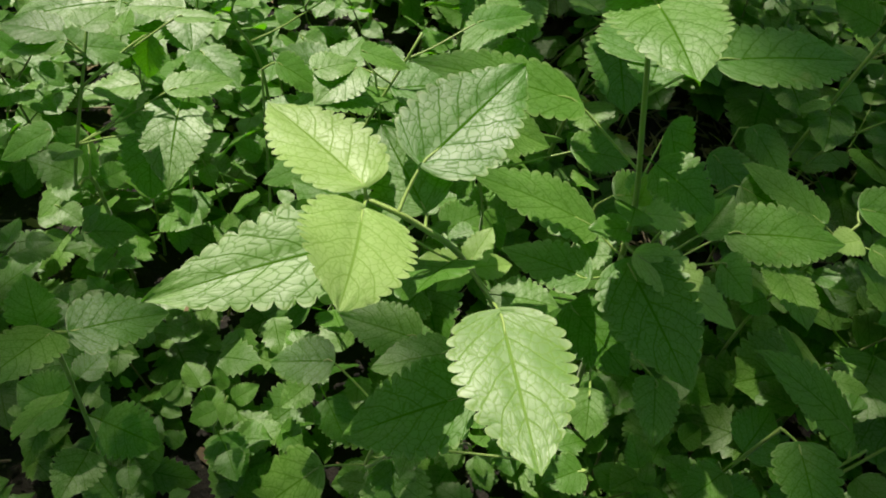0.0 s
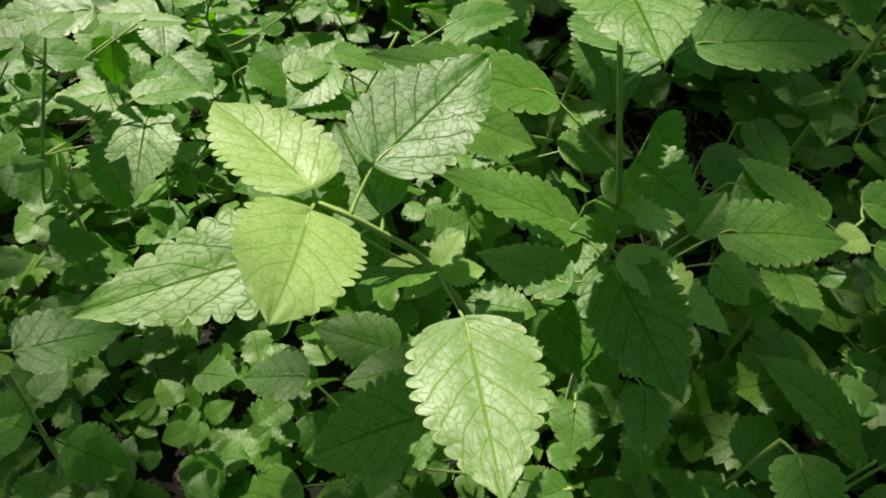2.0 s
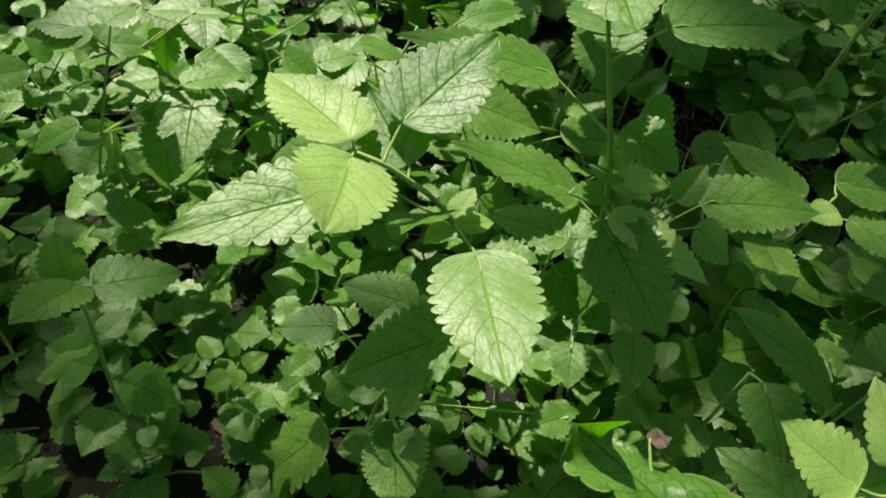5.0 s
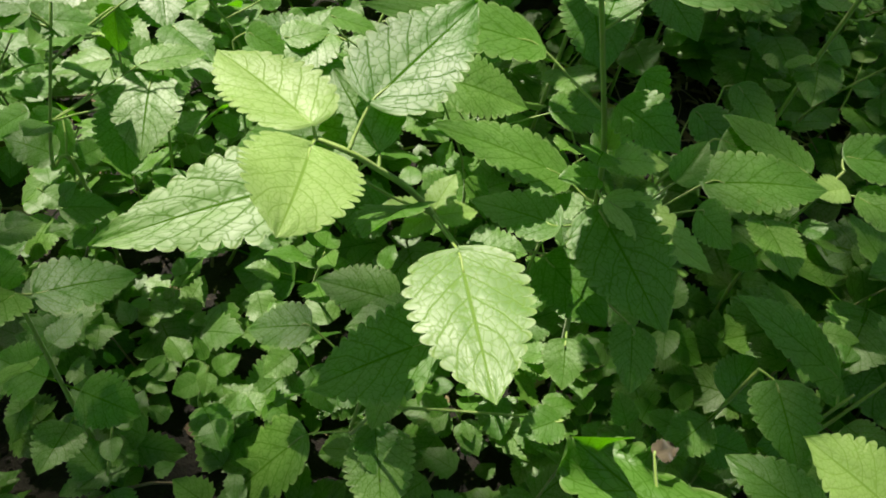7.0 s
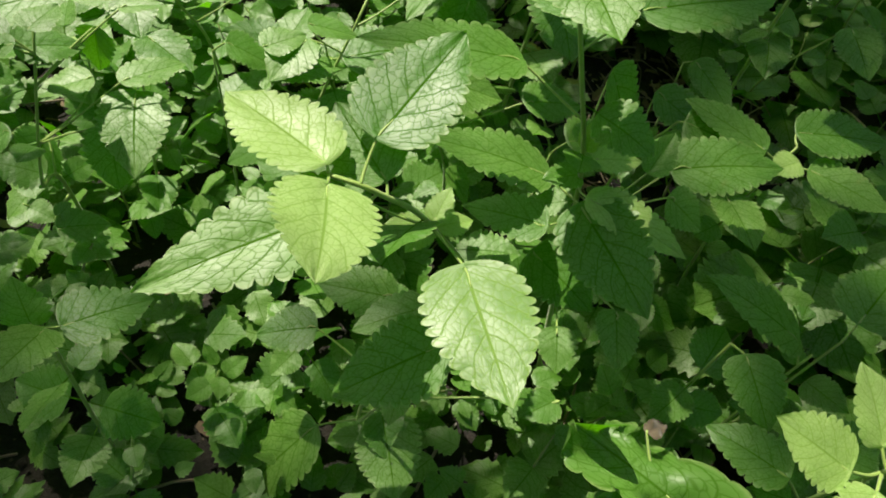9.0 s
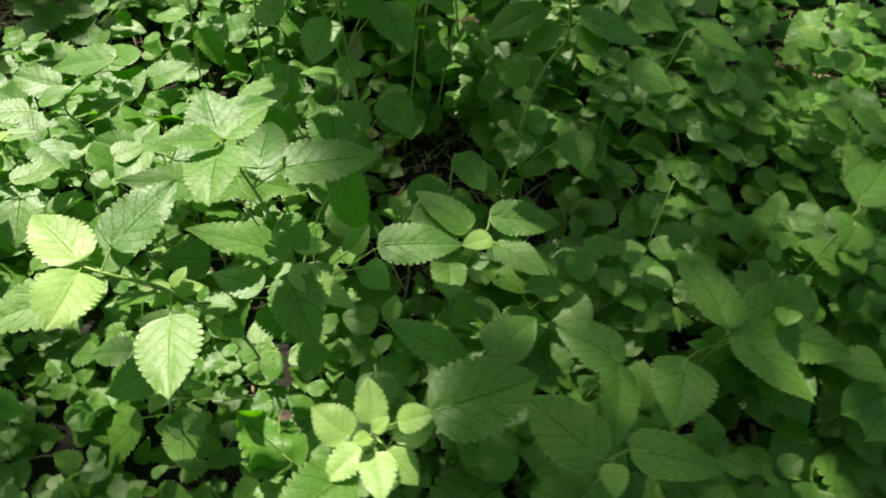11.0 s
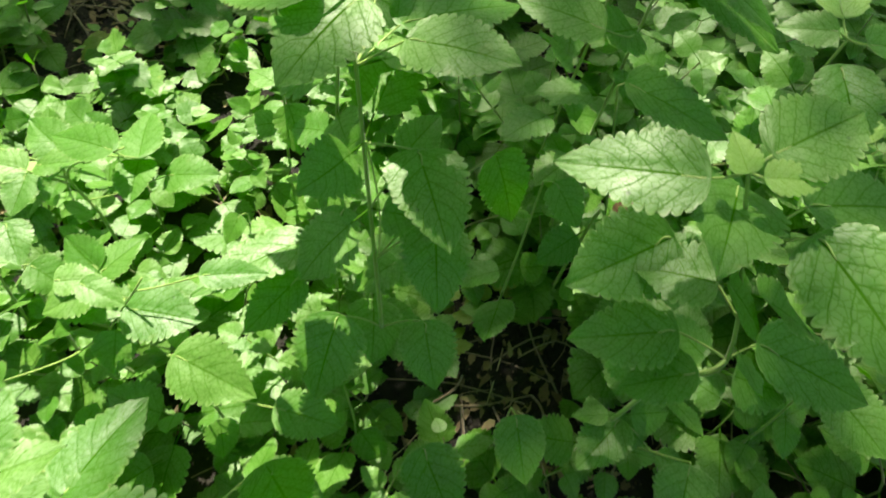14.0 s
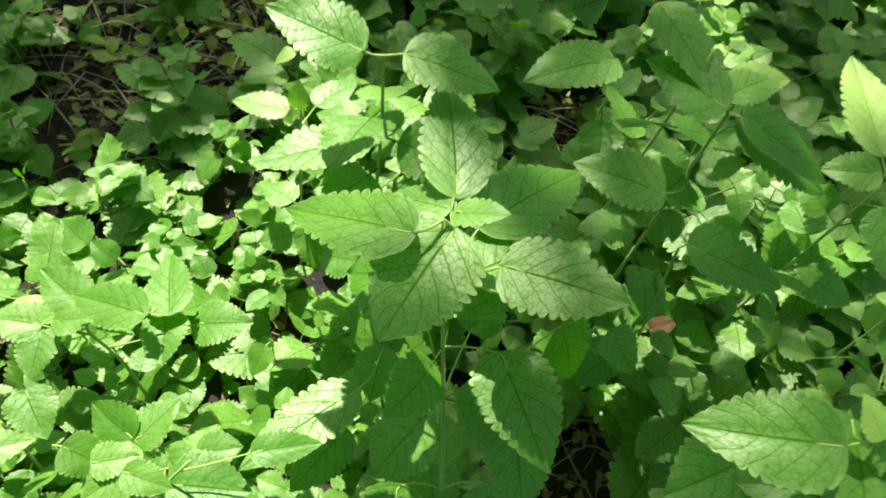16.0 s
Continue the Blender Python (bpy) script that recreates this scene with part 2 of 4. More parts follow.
def blade(length, width, teeth, fine, columns, droop, fold, wave, seed, shape=0.0):
    """A toothed leaf blade: base at the origin, along +y, upper face +z. Returns verts, faces, uvs."""
    rng = random.Random(seed)
    verts, uvs, faces = [], [], []
    rows = [(k, f) for k in range(teeth) for f in fine] + [(teeth, 0.0)]
    bend, twist = rng.uniform(-0.05, 0.05), rng.uniform(-0.12, 0.12)
    p1, p2 = rng.uniform(0, 6.3), rng.uniform(0, 6.3)
    wide_at, base_round = rng.uniform(0.26, 0.33), rng.uniform(0.38, 0.56)
    for k, f in rows:
        s = min(1.0, (k + f) / teeth)
        if s < wide_at:
            half = (1.0 - (1.0 - s / wide_at) ** 2.6) ** base_round
        else:
            half = 1.0 - ((s - wide_at) / (1.0 - wide_at)) ** (1.95 - 3.0 * shape)
        half *= 0.5 * width
        lobe = max(0.0, math.sin(math.pi * f ** 0.85)) ** 0.55
        amp = (0.19 if len(fine) > 3 else 0.24) * math.sin(math.pi * min(1.0, s * 0.90 + 0.08)) + 0.03
        for j in range(-columns, columns + 1):
            v = j / columns
            a = abs(v)
            out = half * (1.0 + (amp * (lobe - 0.55) if a == 1 else 0.0))
            push = 0.012 * length * (lobe if a == 1 else 0.0)
            x = v * out
            y = s * length + push * math.sin(math.pi * s) - a * a * 0.035 * length * (1 - s) ** 3
            phase = (s - 0.33 * a) * VEINS
            quilt = 0.030 * width * abs(math.sin(math.pi * phase)) * a * (1.35 - a)
            z = -droop * length * s * s * 1.6 + fold * abs(x) - 0.35 * fold * a * abs(x) + quilt - 0.018 * width * math.exp(-(a / 0.1) ** 2)
            z += wave * width * (0.6 * math.sin(7 * s + p1 + 2 * v) * a + 0.5 * math.sin(13 * s + p2) * a * a)
            z += twist * x * s
            verts.append(Vector((x + bend * length * s * s, y, z)))
            uvs.append((0.5 + 0.5 * v, s))
    wide = 2 * columns + 1
    for r in range(len(rows) - 1):
        for j in range(wide - 1):
            a = r * wide + j
            faces.append((a, a + 1, a + wide + 1, a + wide))
    return verts, faces, uvs


# ---------------------------------------------------------------- ground
def build_ground():
    near = [-3.0 + 0.05 * k for k in range(121)]
    far = [3.3, 4, 5, 7, 10, 16, 30, 70, 180, 500]
    line = [-v for v in far[::-1]] + near + far
    verts = [(x, y + 0.8, ground_height(x, y + 0.8)) for y in line for x in line]
    n = len(line)
    faces = [(r * n + c, r * n + c + 1, (r + 1) * n + c + 1, (r + 1) * n + c) for r in range(n - 1) for c in range(n - 1)]
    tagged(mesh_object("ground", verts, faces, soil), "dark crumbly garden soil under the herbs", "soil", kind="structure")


build_ground()


# ---------------------------------------------------------------- unseen tree added so that its crown shades the bed
def between(v, steps):
    """Straight-line value between (place, value) steps."""
    for (a, p), (b, q) in zip(steps, steps[1:]):
        if v < b:
            return p + (q - p) * max(0.0, (v - a) / (b - a))
    return steps[-1][1]


def lit(x, y):
    """Where the added crown is left open, told by the places at leaf height that the sun should reach."""
    edge = between(y, ((0.05, 0.070), (0.13, 0.072), (0.20, 0.060), (0.28, 0.05), (0.33, 0.05), (0.37, 0.075), (0.39, 0.10), (0.41, 0.125), (0.44, 0.12), (0.48, 0.07), (0.55, 0.01), (0.68, -0.04), (0.9, -0.08)))
    front = between(x, ((-0.6, 0.36), (-0.3, 0.33), (-0.22, 0.31), (-0.17, 0.27), (-0.14, 0.20), (-0.125, 0.105), (-0.06, 0.090), (0.0, 0.070), (0.1, 0.070)))
    back = between(x, ((-0.8, 0.54), (-0.50, 0.60), (-0.42, 0.67), (-0.32, 0.80), (-0.2, 0.90), (0.0, 0.92)))
    if any(((x - a) / ra) ** 2 + ((y - b) / rb) ** 2 < 1 for a, b, ra, rb in ((-0.075, 0.245, 0.085, 0.050), (-0.108, 0.205, 0.050, 0.065), (-0.005, 0.210, 0.035, 0.028))):
        return False
    if x < edge + 0.012 * math.sin(31 * y) and front < y < back + 0.025 * math.sin(23 * x):
        return True
    for a, b, ra, rb in ((0.160, 0.030, 0.060, 0.055), (0.095, 0.185, 0.040, 0.050), (0.10, 0.105, 0.030, 0.024), (0.20, 0.075, 0.022, 0.018), (0.10, 1.25, 0.09, 0.10), (0.17, 0.745, 0.03, 0.03), (0.27, 0.775, 0.028, 0.025),
                         (0.125, 0.555, 0.026, 0.022), (0.32, 0.93, 0.05, 0.04), (0.45, 0.50, 0.02, 0.02), (0.62, 0.72, 0.025, 0.02)):
        if ((x - a) / ra) ** 2 + ((y - b) / rb) ** 2 < 1:
            return True
    return 0.30 < x < (0.86 if y > 1.2 else 0.93) + 0.03 * math.sin(17 * y) and y > between(x, ((0.30, 1.30), (0.47, 1.20), (0.60, 1.10), (0.72, 0.95), (1.1, 0.94))) and noise.noise((x * 11, y * 11, 5.5)) < (0.55 if x > 0.50 else -0.08)


def thin_at(x, y):
    """Where the added crown gets few leaves, to let soft light through."""
    return -0.1 < y < 1.05 and (x > 0.55 or (-0.32 < x < -0.10 and 0.10 < y < 0.33) or (x > 0.12 and y > 0.60) or (0.2 < x < 0.45 and 0.36 < y < 0.5) or (x > 0.13 and 0.255 < y < 0.36))


def build_shade_tree():
    rng = random.Random(11)
    tree = tagged(new("tree"), "unseen leafy tree added beyond the bed to shade it", "tree")
    tree.location = (-0.6, 3.4, ground_height(-0.6, 3.4))
    line = smooth_line([(0, 0, -0.05), (0.05, 0.03, 1.6), (-0.10, 0.12, 3.2), (-0.5, 0.4, 4.9)], 6)
    verts, faces = tube(line, [0.13 - 0.08 * k / len(line) for k in range(len(line))], 10)
    mesh_object("trunk", verts, faces, bark, tree)
    base = Vector(tree.location)

    def crown_point(x, y, h):
        return Vector((x, y, 0.2)) + TO_SUN * ((h - 0.2) / TO_SUN.z) - base

    # limbs reach under the leafy places of the crown
    for x, y in ((0.6, 0.7), (1.4, 0.5), (0.9, 1.5), (0.3, -0.3), (1.7, 1.1), (0.35, 0.3)):
        tip = crown_point(x, y, rng.uniform(4.9, 5.2))
        start = line[12 + rng.randrange(6)]
        mid = start.lerp(tip, 0.5) + Vector((0, 0, 0.18))
        limb = smooth_line([start, mid, tip], 6)
        verts, faces = tube(limb, [0.042 - 0.036 * k / len(limb) for k in range(len(limb))], 6)
        mesh_object("limb", verts, faces, bark, tree)
    verts, faces, uvs = [], [], []
    made = 0
    while made < 27000:
        x, y = rng.uniform(-2.2, 4.4), rng.uniform(-3.3, 2.9)
        r = math.hypot((x - 1.1) / 2.9, (y + 0.25) / 2.7) + 0.22 * noise.noise((x * 1.3, y * 1.3, 7.0))
        if r > 1 or (r > 0.6 and noise.noise((x * 2.6, y * 2.6, 3.0)) > 0.22):
            continue
        size = rng.uniform(0.017, 0.029) if thin_at(x, y) else rng.uniform(0.022, 0.044) if -0.75 < x < 1.3 and -0.1 < y < 1.6 else rng.uniform(0.05, 0.085)
        if size > 0.045 and rng.random() < 0.62:
            continue
        if x > -1.15 and any(lit(x + a * size + rng.gauss(0, 0.008), y + b * size + rng.gauss(0, 0.008)) for a, b in ((0, 0), (0.7, 0), (-0.7, 0), (0, 0.7), (0, -0.7))):
            if noise.noise((x * 9.0, y * 9.0, 4.4)) < 0.55 or x > -0.12:
                continue
        # the crown is thinned where soft light is wanted below
        if thin_at(x, y) and rng.random() < (0.22 if x < -0.1 else 0.28 if x < 0.42 and 0.50 < y < 0.80 else 0.5 if x < 0.45 and 0.36 < y < 0.5 else 0.72 if x < 0.33 and y < 0.36 else 0.02) + 0.3 * noise.noise((x * 5.0, y * 5.0, 8.8)):
            continue
        made += 1
        h = 4.6 + rng.uniform(0.0, 1.0) * (1.0 - 0.7 * r * r)
        p = crown_point(x, y, h)
        turn = Euler((rng.gauss(0, 0.6), rng.gauss(0, 0.6), rng.uniform(0, 6.3))).to_matrix()
        k = len(verts)
        for a, b in ((0, -1.1), (0.62, -0.35), (0.5, 0.5), (0, 1.2), (-0.5, 0.5), (-0.62, -0.35)):
            verts.append(p + turn @ Vector((a * size, b * size, 0.12 * abs(a) * size)))
            uvs.append((0.5 + a * 0.7, (b + 1.1) / 2.3))
        faces.append(tuple(range(k, k + 6)))
    mesh_object("crown", verts, faces, tree_leaf, tree, uvs, smooth=False)


build_shade_tree()


# ---------------------------------------------------------------- unseen shrubs added round the bed to screen off the low sky
def build_screen_shrubs():
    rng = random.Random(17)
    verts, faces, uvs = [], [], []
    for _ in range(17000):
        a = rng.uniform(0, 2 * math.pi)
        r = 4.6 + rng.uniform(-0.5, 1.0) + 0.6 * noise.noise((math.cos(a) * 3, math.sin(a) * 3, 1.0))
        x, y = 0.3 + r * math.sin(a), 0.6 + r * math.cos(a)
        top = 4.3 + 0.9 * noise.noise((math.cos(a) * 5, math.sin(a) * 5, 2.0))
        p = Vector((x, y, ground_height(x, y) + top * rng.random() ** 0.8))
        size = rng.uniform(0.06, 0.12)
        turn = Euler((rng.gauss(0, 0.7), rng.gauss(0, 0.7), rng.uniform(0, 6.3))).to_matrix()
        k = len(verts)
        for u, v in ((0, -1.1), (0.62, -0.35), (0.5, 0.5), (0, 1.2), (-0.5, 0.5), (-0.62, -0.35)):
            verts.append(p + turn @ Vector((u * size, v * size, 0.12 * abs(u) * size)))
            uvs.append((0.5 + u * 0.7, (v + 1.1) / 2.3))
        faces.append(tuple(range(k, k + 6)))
    tagged(mesh_object("shrubs", verts, faces, tree_leaf, None, uvs, smooth=False), "unseen dense green shrubs added round the herb bed", "shrubs", kind="stuff")


build_screen_shrubs()


# ---------------------------------------------------------------- herbs with leaves set one by one
LEAF_COUNT = [0]
TALL_AT = []


def plant(points):
    """An upright herb with its square stem through the points, from the soil to the top."""
    line = smooth_line(points, 6)
    height = points[-1][2] - points[0][2]
    label = "tall green herb with opposite toothed leaves" if height > 0.3 else "bushy green herb with toothed leaves in soil"
    herb = tagged(new("herb_plant"), label, "herb", "herbs in the bed")
    herb.location = points[0]
    root = Vector(points[0])
    thick = 0.0009 + 0.0014 * height
    verts, faces = tube([p - root for p in line], [thick * (1.25 - 0.6 * k / len(line)) for k in range(len(line))], 8, 0.12)
    mesh_object("stem", verts, faces, stem_green, herb)
    herb["line"] = [c for p in line for c in p]
    TALL_AT.append((root.x, root.y, points[-1][2]))
    return herb


def leaf(herb, base, tip, width, material=mature, droop=0.09, fold=0.08, face=0.22, wave=0.03):
    """One toothed leaf of a herb, with its stalk, from base to tip of the blade."""
    LEAF_COUNT[0] += 1
    seed = LEAF_COUNT[0]
    rng = random.Random(seed)
    base, tip = Vector(base), Vector(tip)
    axis = tip - base
    length = axis.length
    axis.normalize()
    want = Vector((rng.gauss(-0.05, 0.14), -0.9 * face + rng.gauss(0, 0.10), 1.0))
    normal = (want - axis * want.dot(axis)).normalized()
    # the blade starts level with its chord: lift it so that the drooped tip ends at the given place
    lift = math.atan(droop * 1.6)
    axis, normal = axis * math.cos(lift) + normal * math.sin(lift), normal * math.cos(lift) - axis * math.sin(lift)
    side = axis.cross(normal)
    turn = Matrix((side, axis, normal)).transposed()
    teeth = 13 if length > 0.045 else 10 if length > 0.03 else 8
    verts, faces, uvs = blade(length, width, teeth, (0.0, 0.12, 0.32, 0.56, 0.80, 0.93), 5, droop, fold, wave, seed, rng.uniform(-0.08, 0.05))
    verts = [turn @ v for v in verts]
    ob = mesh_object("leaf", verts, faces, material, herb, uvs)
    ob.location = base - herb.location
    # stalk from the stem's nearest point to the blade
    line = herb["line"]
    line = [Vector(line[k:k + 3]) for k in range(0, len(line), 3)]
    start = min(line[len(line) // 4:], key=lambda p: (p - base).length + 1.5 * max(0.0, p.z - base.z + 0.4 * math.hypot(p.x - base.x, p.y - base.y))) - base
    if 0.002 < start.length:
        mid = start * 0.5 + Vector((0, 0, -0.06 * start.length)) - axis * 0.1 * start.length
        reach = smooth_line([start, mid, Vector((0, 0, 0)) - normal * 0.0006, axis * length * 0.16 - normal * 0.0012], 4)
        verts, faces = tube(reach, [0.0008 - 0.0004 * k / len(reach) for k in range(len(reach))], 6)
        mesh_object("leaf_stalk", verts, faces, stem_green, ob)
    return ob


# branch
herb = plant([(0.075, 0.235, -0.037), (0.050, 0.215, 0.120), (0.013, 0.187, 0.214), (-0.012, 0.168, 0.252), (-0.031, 0.167, 0.259)])
leaf(herb, (-0.017, 0.162, 0.251), (-0.093, 0.119, 0.238), 0.039, droop=.06, fold=.08, face=.3)
leaf(herb, (-0.030, 0.159, 0.262), (-0.022, 0.108, 0.271), 0.038, young, droop=.07, fold=.08, face=.1)
leaf(herb, (-0.033, 0.169, 0.264), (-0.079, 0.203, 0.262), 0.036, young, droop=.03, fold=.16, face=.1)
leaf(herb, (-0.015, 0.183, 0.268), (0.015, 0.233, 0.286), 0.041, droop=.04, fold=.12, face=.2)
leaf(herb, (-0.010, 0.176, 0.252), (-0.036, 0.205, 0.262), 0.031, droop=.05, fold=.1, face=.2)
leaf(herb, (-0.036, 0.186, 0.235), (-0.070, 0.200, 0.225), 0.026)
leaf(herb, (0.027, 0.155, 0.230), (0.047, 0.095, 0.230), 0.043, pale_veined, droop=.06, fold=-.05, face=.25)
leaf(herb, (0.011, 0.191, 0.212), (-0.010, 0.184, 0.214), 0.013, young)
leaf(herb, (0.013, 0.193, 0.212), (0.019, 0.208, 0.220), 0.013, young)
leaf(herb, (0.012, 0.191, 0.210), (0.002, 0.177, 0.205), 0.012, young)
leaf(herb, (0.015, 0.193, 0.208), (0.032, 0.203, 0.205), 0.016, young)
# tall
herb = plant([(0.120, 0.240, -0.037), (0.100, 0.250, 0.120), (0.088, 0.250, 0.205), (0.068, 0.245, 0.270), (0.049, 0.238, 0.325)])
leaf(herb, (0.049, 0.230, 0.326), (0.060, 0.178, 0.328), 0.038, droop=.10, fold=.05, face=.2)
leaf(herb, (0.087, 0.254, 0.298), (0.152, 0.278, 0.300), 0.045, droop=.07, fold=.07)
leaf(herb, (0.043, 0.265, 0.256), (-0.033, 0.236, 0.276), 0.034, droop=.05, fold=.05)
leaf(herb, (0.047, 0.242, 0.326), (0.022, 0.280, 0.333), 0.036, droop=.04)
leaf(herb, (0.046, 0.238, 0.328), (0.013, 0.222, 0.334), 0.024, droop=.05, fold=.2)
leaf(herb, (0.050, 0.240, 0.329), (0.071, 0.276, 0.332), 0.027, droop=.05)
leaf(herb, (0.050, 0.236, 0.329), (0.044, 0.230, 0.338), 0.008, young)
leaf(herb, (0.064, 0.262, 0.285), (0.058, 0.316, 0.282), 0.038, droop=.08)
leaf(herb, (0.111, 0.336, 0.210), (0.138, 0.332, 0.153), 0.044)
leaf(herb, (0.075, 0.262, 0.186), (0.000, 0.255, 0.209), 0.036, fold=.06)
leaf(herb, (0.157, 0.296, 0.175), (0.230, 0.315, 0.177), 0.040, fold=.06)
leaf(herb, (0.133, 0.273, 0.190), (0.145, 0.294, 0.205), 0.019, fold=.5)
leaf(herb, (0.092, 0.249, 0.215), (0.120, 0.259, 0.210), 0.017, young)
leaf(herb, (0.086, 0.249, 0.220), (0.086, 0.254, 0.235), 0.012, young)
leaf(herb, (0.089, 0.252, 0.200), (0.068, 0.243, 0.200), 0.017)
leaf(herb, (0.148, 0.265, 0.181), (0.173, 0.258, 0.165), 0.026)
leaf(herb, (0.071, 0.218, 0.193), (0.028, 0.228, 0.189), 0.028)
leaf(herb, (0.090, 0.233, 0.195), (0.126, 0.178, 0.180), 0.044, face=.6)
leaf(herb, (0.093, 0.235, 0.200), (0.149, 0.217, 0.185), 0.024, young, fold=.3)
leaf(herb, (0.073, 0.227, 0.160), (0.108, 0.201, 0.145), 0.038)
leaf(herb, (0.120, 0.198, 0.155), (0.118, 0.163, 0.150), 0.023)
leaf(herb, (0.088, 0.185, 0.150), (0.090, 0.163, 0.140), 0.021)
leaf(herb, (0.038, 0.212, 0.175), (0.054, 0.210, 0.165), 0.016)
# low
herb = plant([(0.003, 0.180, -0.040), (-0.003, 0.175, 0.080), (-0.012, 0.168, 0.034), (0.025, 0.140, 0.190)])
leaf(herb, (0.025, 0.140, 0.193), (-0.021, 0.123, 0.162), 0.038, fold=.05)
leaf(herb, (0.018, 0.196, 0.135), (-0.021, 0.181, 0.125), 0.028)
leaf(herb, (0.092, 0.153, 0.130), (0.073, 0.140, 0.130), 0.019)
leaf(herb, (-0.001, 0.216, 0.110), (-0.048, 0.218, 0.110), 0.032)
leaf(herb, (-0.044, 0.194, 0.100), (-0.079, 0.190, 0.090), 0.029)
leaf(herb, (0.005, 0.167, 0.048), (0.018, 0.121, 0.038), 0.041, droop=.15, fold=-.05, face=.8)
leaf(herb, (-0.040, 0.163, 0.028), (-0.088, 0.133, -0.037), 0.045)
# spreading
herb = plant([(0.245, 0.347, -0.028), (0.236, 0.342, 0.074), (0.256, 0.349, 0.166)])
leaf(herb, (0.258, 0.361, 0.169), (0.327, 0.370, 0.166), 0.038, droop=.06)
leaf(herb, (0.260, 0.343, 0.158), (0.231, 0.324, 0.163), 0.021, young, droop=.06)
leaf(herb, (0.268, 0.338, 0.157), (0.320, 0.311, 0.153), 0.033, droop=.06)
leaf(herb, (0.238, 0.352, 0.157), (0.181, 0.379, 0.169), 0.034, droop=.06)
leaf(herb, (0.222, 0.333, 0.126), (0.231, 0.280, 0.131), 0.035, droop=.06)
# spreading
herb = plant([(0.235, 0.199, -0.040), (0.239, 0.202, 0.050), (0.248, 0.205, 0.130)])
leaf(herb, (0.248, 0.220, 0.122), (0.172, 0.227, 0.163), 0.036)
# bright top and big leaf
herb = plant([(0.190, 0.104, -0.040), (0.194, 0.105, 0.110), (0.190, 0.096, 0.205), (0.180, 0.088, 0.240)])
leaf(herb, (0.166, 0.087, 0.236), (0.139, 0.100, 0.243), 0.025, young, face=.3)
leaf(herb, (0.179, 0.096, 0.240), (0.173, 0.122, 0.252), 0.021, young, face=.2)
leaf(herb, (0.196, 0.093, 0.255), (0.217, 0.096, 0.267), 0.018, young)
leaf(herb, (0.193, 0.082, 0.235), (0.214, 0.066, 0.224), 0.022, young)
leaf(herb, (0.185, 0.078, 0.236), (0.195, 0.048, 0.238), 0.022, young)
leaf(herb, (0.174, 0.080, 0.236), (0.157, 0.058, 0.229), 0.020, young)
leaf(herb, (0.179, 0.085, 0.245), (0.170, 0.076, 0.250), 0.010, young)
leaf(herb, (0.181, 0.088, 0.246), (0.190, 0.096, 0.252), 0.009, young)
leaf(herb, (0.170, 0.066, 0.226), (0.134, 0.022, 0.236), 0.040, face=.1)
leaf(herb, (0.216, 0.098, 0.266), (0.281, 0.125, 0.275), 0.049, droop=.05, fold=.1, face=.15)
leaf(herb, (0.196, 0.112, 0.190), (0.225, 0.130, 0.185), 0.026)
leaf(herb, (0.180, 0.106, 0.180), (0.150, 0.128, 0.175), 0.028)
# big leaf
herb = plant([(0.182, 0.195, -0.040), (0.178, 0.186, 0.071), (0.172, 0.176, 0.172)])
leaf(herb, (0.174, 0.165, 0.180), (0.182, 0.131, 0.170), 0.029)
# big leaf
herb = plant([(0.251, 0.210, -0.039), (0.255, 0.210, 0.056), (0.260, 0.209, 0.142)])
leaf(herb, (0.268, 0.218, 0.150), (0.308, 0.262, 0.150), 0.044)
# curled
herb = plant([(0.128, 0.092, -0.040), (0.130, 0.090, 0.080), (0.128, 0.084, 0.180)])
leaf(herb, (0.128, 0.085, 0.184), (0.084, 0.110, 0.188), 0.042, droop=.22, fold=-.55, face=.3, wave=.85)
leaf(herb, (0.113, 0.111, 0.193), (0.122, 0.117, 0.190), 0.008, bark, droop=.3, fold=.4, wave=.3)
leaf(herb, (0.124, 0.088, 0.170), (0.092, 0.084, 0.170), 0.022, droop=.12, fold=.25, face=.3, wave=.2)
leaf(herb, (0.128, 0.094, 0.150), (0.146, 0.128, 0.145), 0.030)
# shade a
herb = plant([(0.501, 0.298, -0.032), (0.498, 0.290, 0.068), (0.488, 0.275, 0.157)])
leaf(herb, (0.489, 0.282, 0.160), (0.466, 0.388, 0.140), 0.053)
leaf(herb, (0.499, 0.282, 0.150), (0.570, 0.225, 0.134), 0.050)
leaf(herb, (0.518, 0.296, 0.150), (0.595, 0.354, 0.150), 0.055)
leaf(herb, (0.445, 0.241, 0.150), (0.427, 0.173, 0.150), 0.055)
leaf(herb, (0.532, 0.295, 0.140), (0.629, 0.298, 0.130), 0.047)
# shade a
herb = plant([(0.389, 0.263, -0.035), (0.393, 0.257, 0.048), (0.399, 0.247, 0.120)])
leaf(herb, (0.396, 0.248, 0.123), (0.334, 0.275, 0.125), 0.047)
leaf(herb, (0.395, 0.243, 0.123), (0.376, 0.155, 0.130), 0.038)
# shade b
herb = plant([(0.639, 0.425, -0.021), (0.639, 0.428, 0.093), (0.639, 0.431, 0.197)])
leaf(herb, (0.642, 0.443, 0.200), (0.693, 0.508, 0.200), 0.047)
leaf(herb, (0.636, 0.419, 0.190), (0.611, 0.374, 0.190), 0.044)
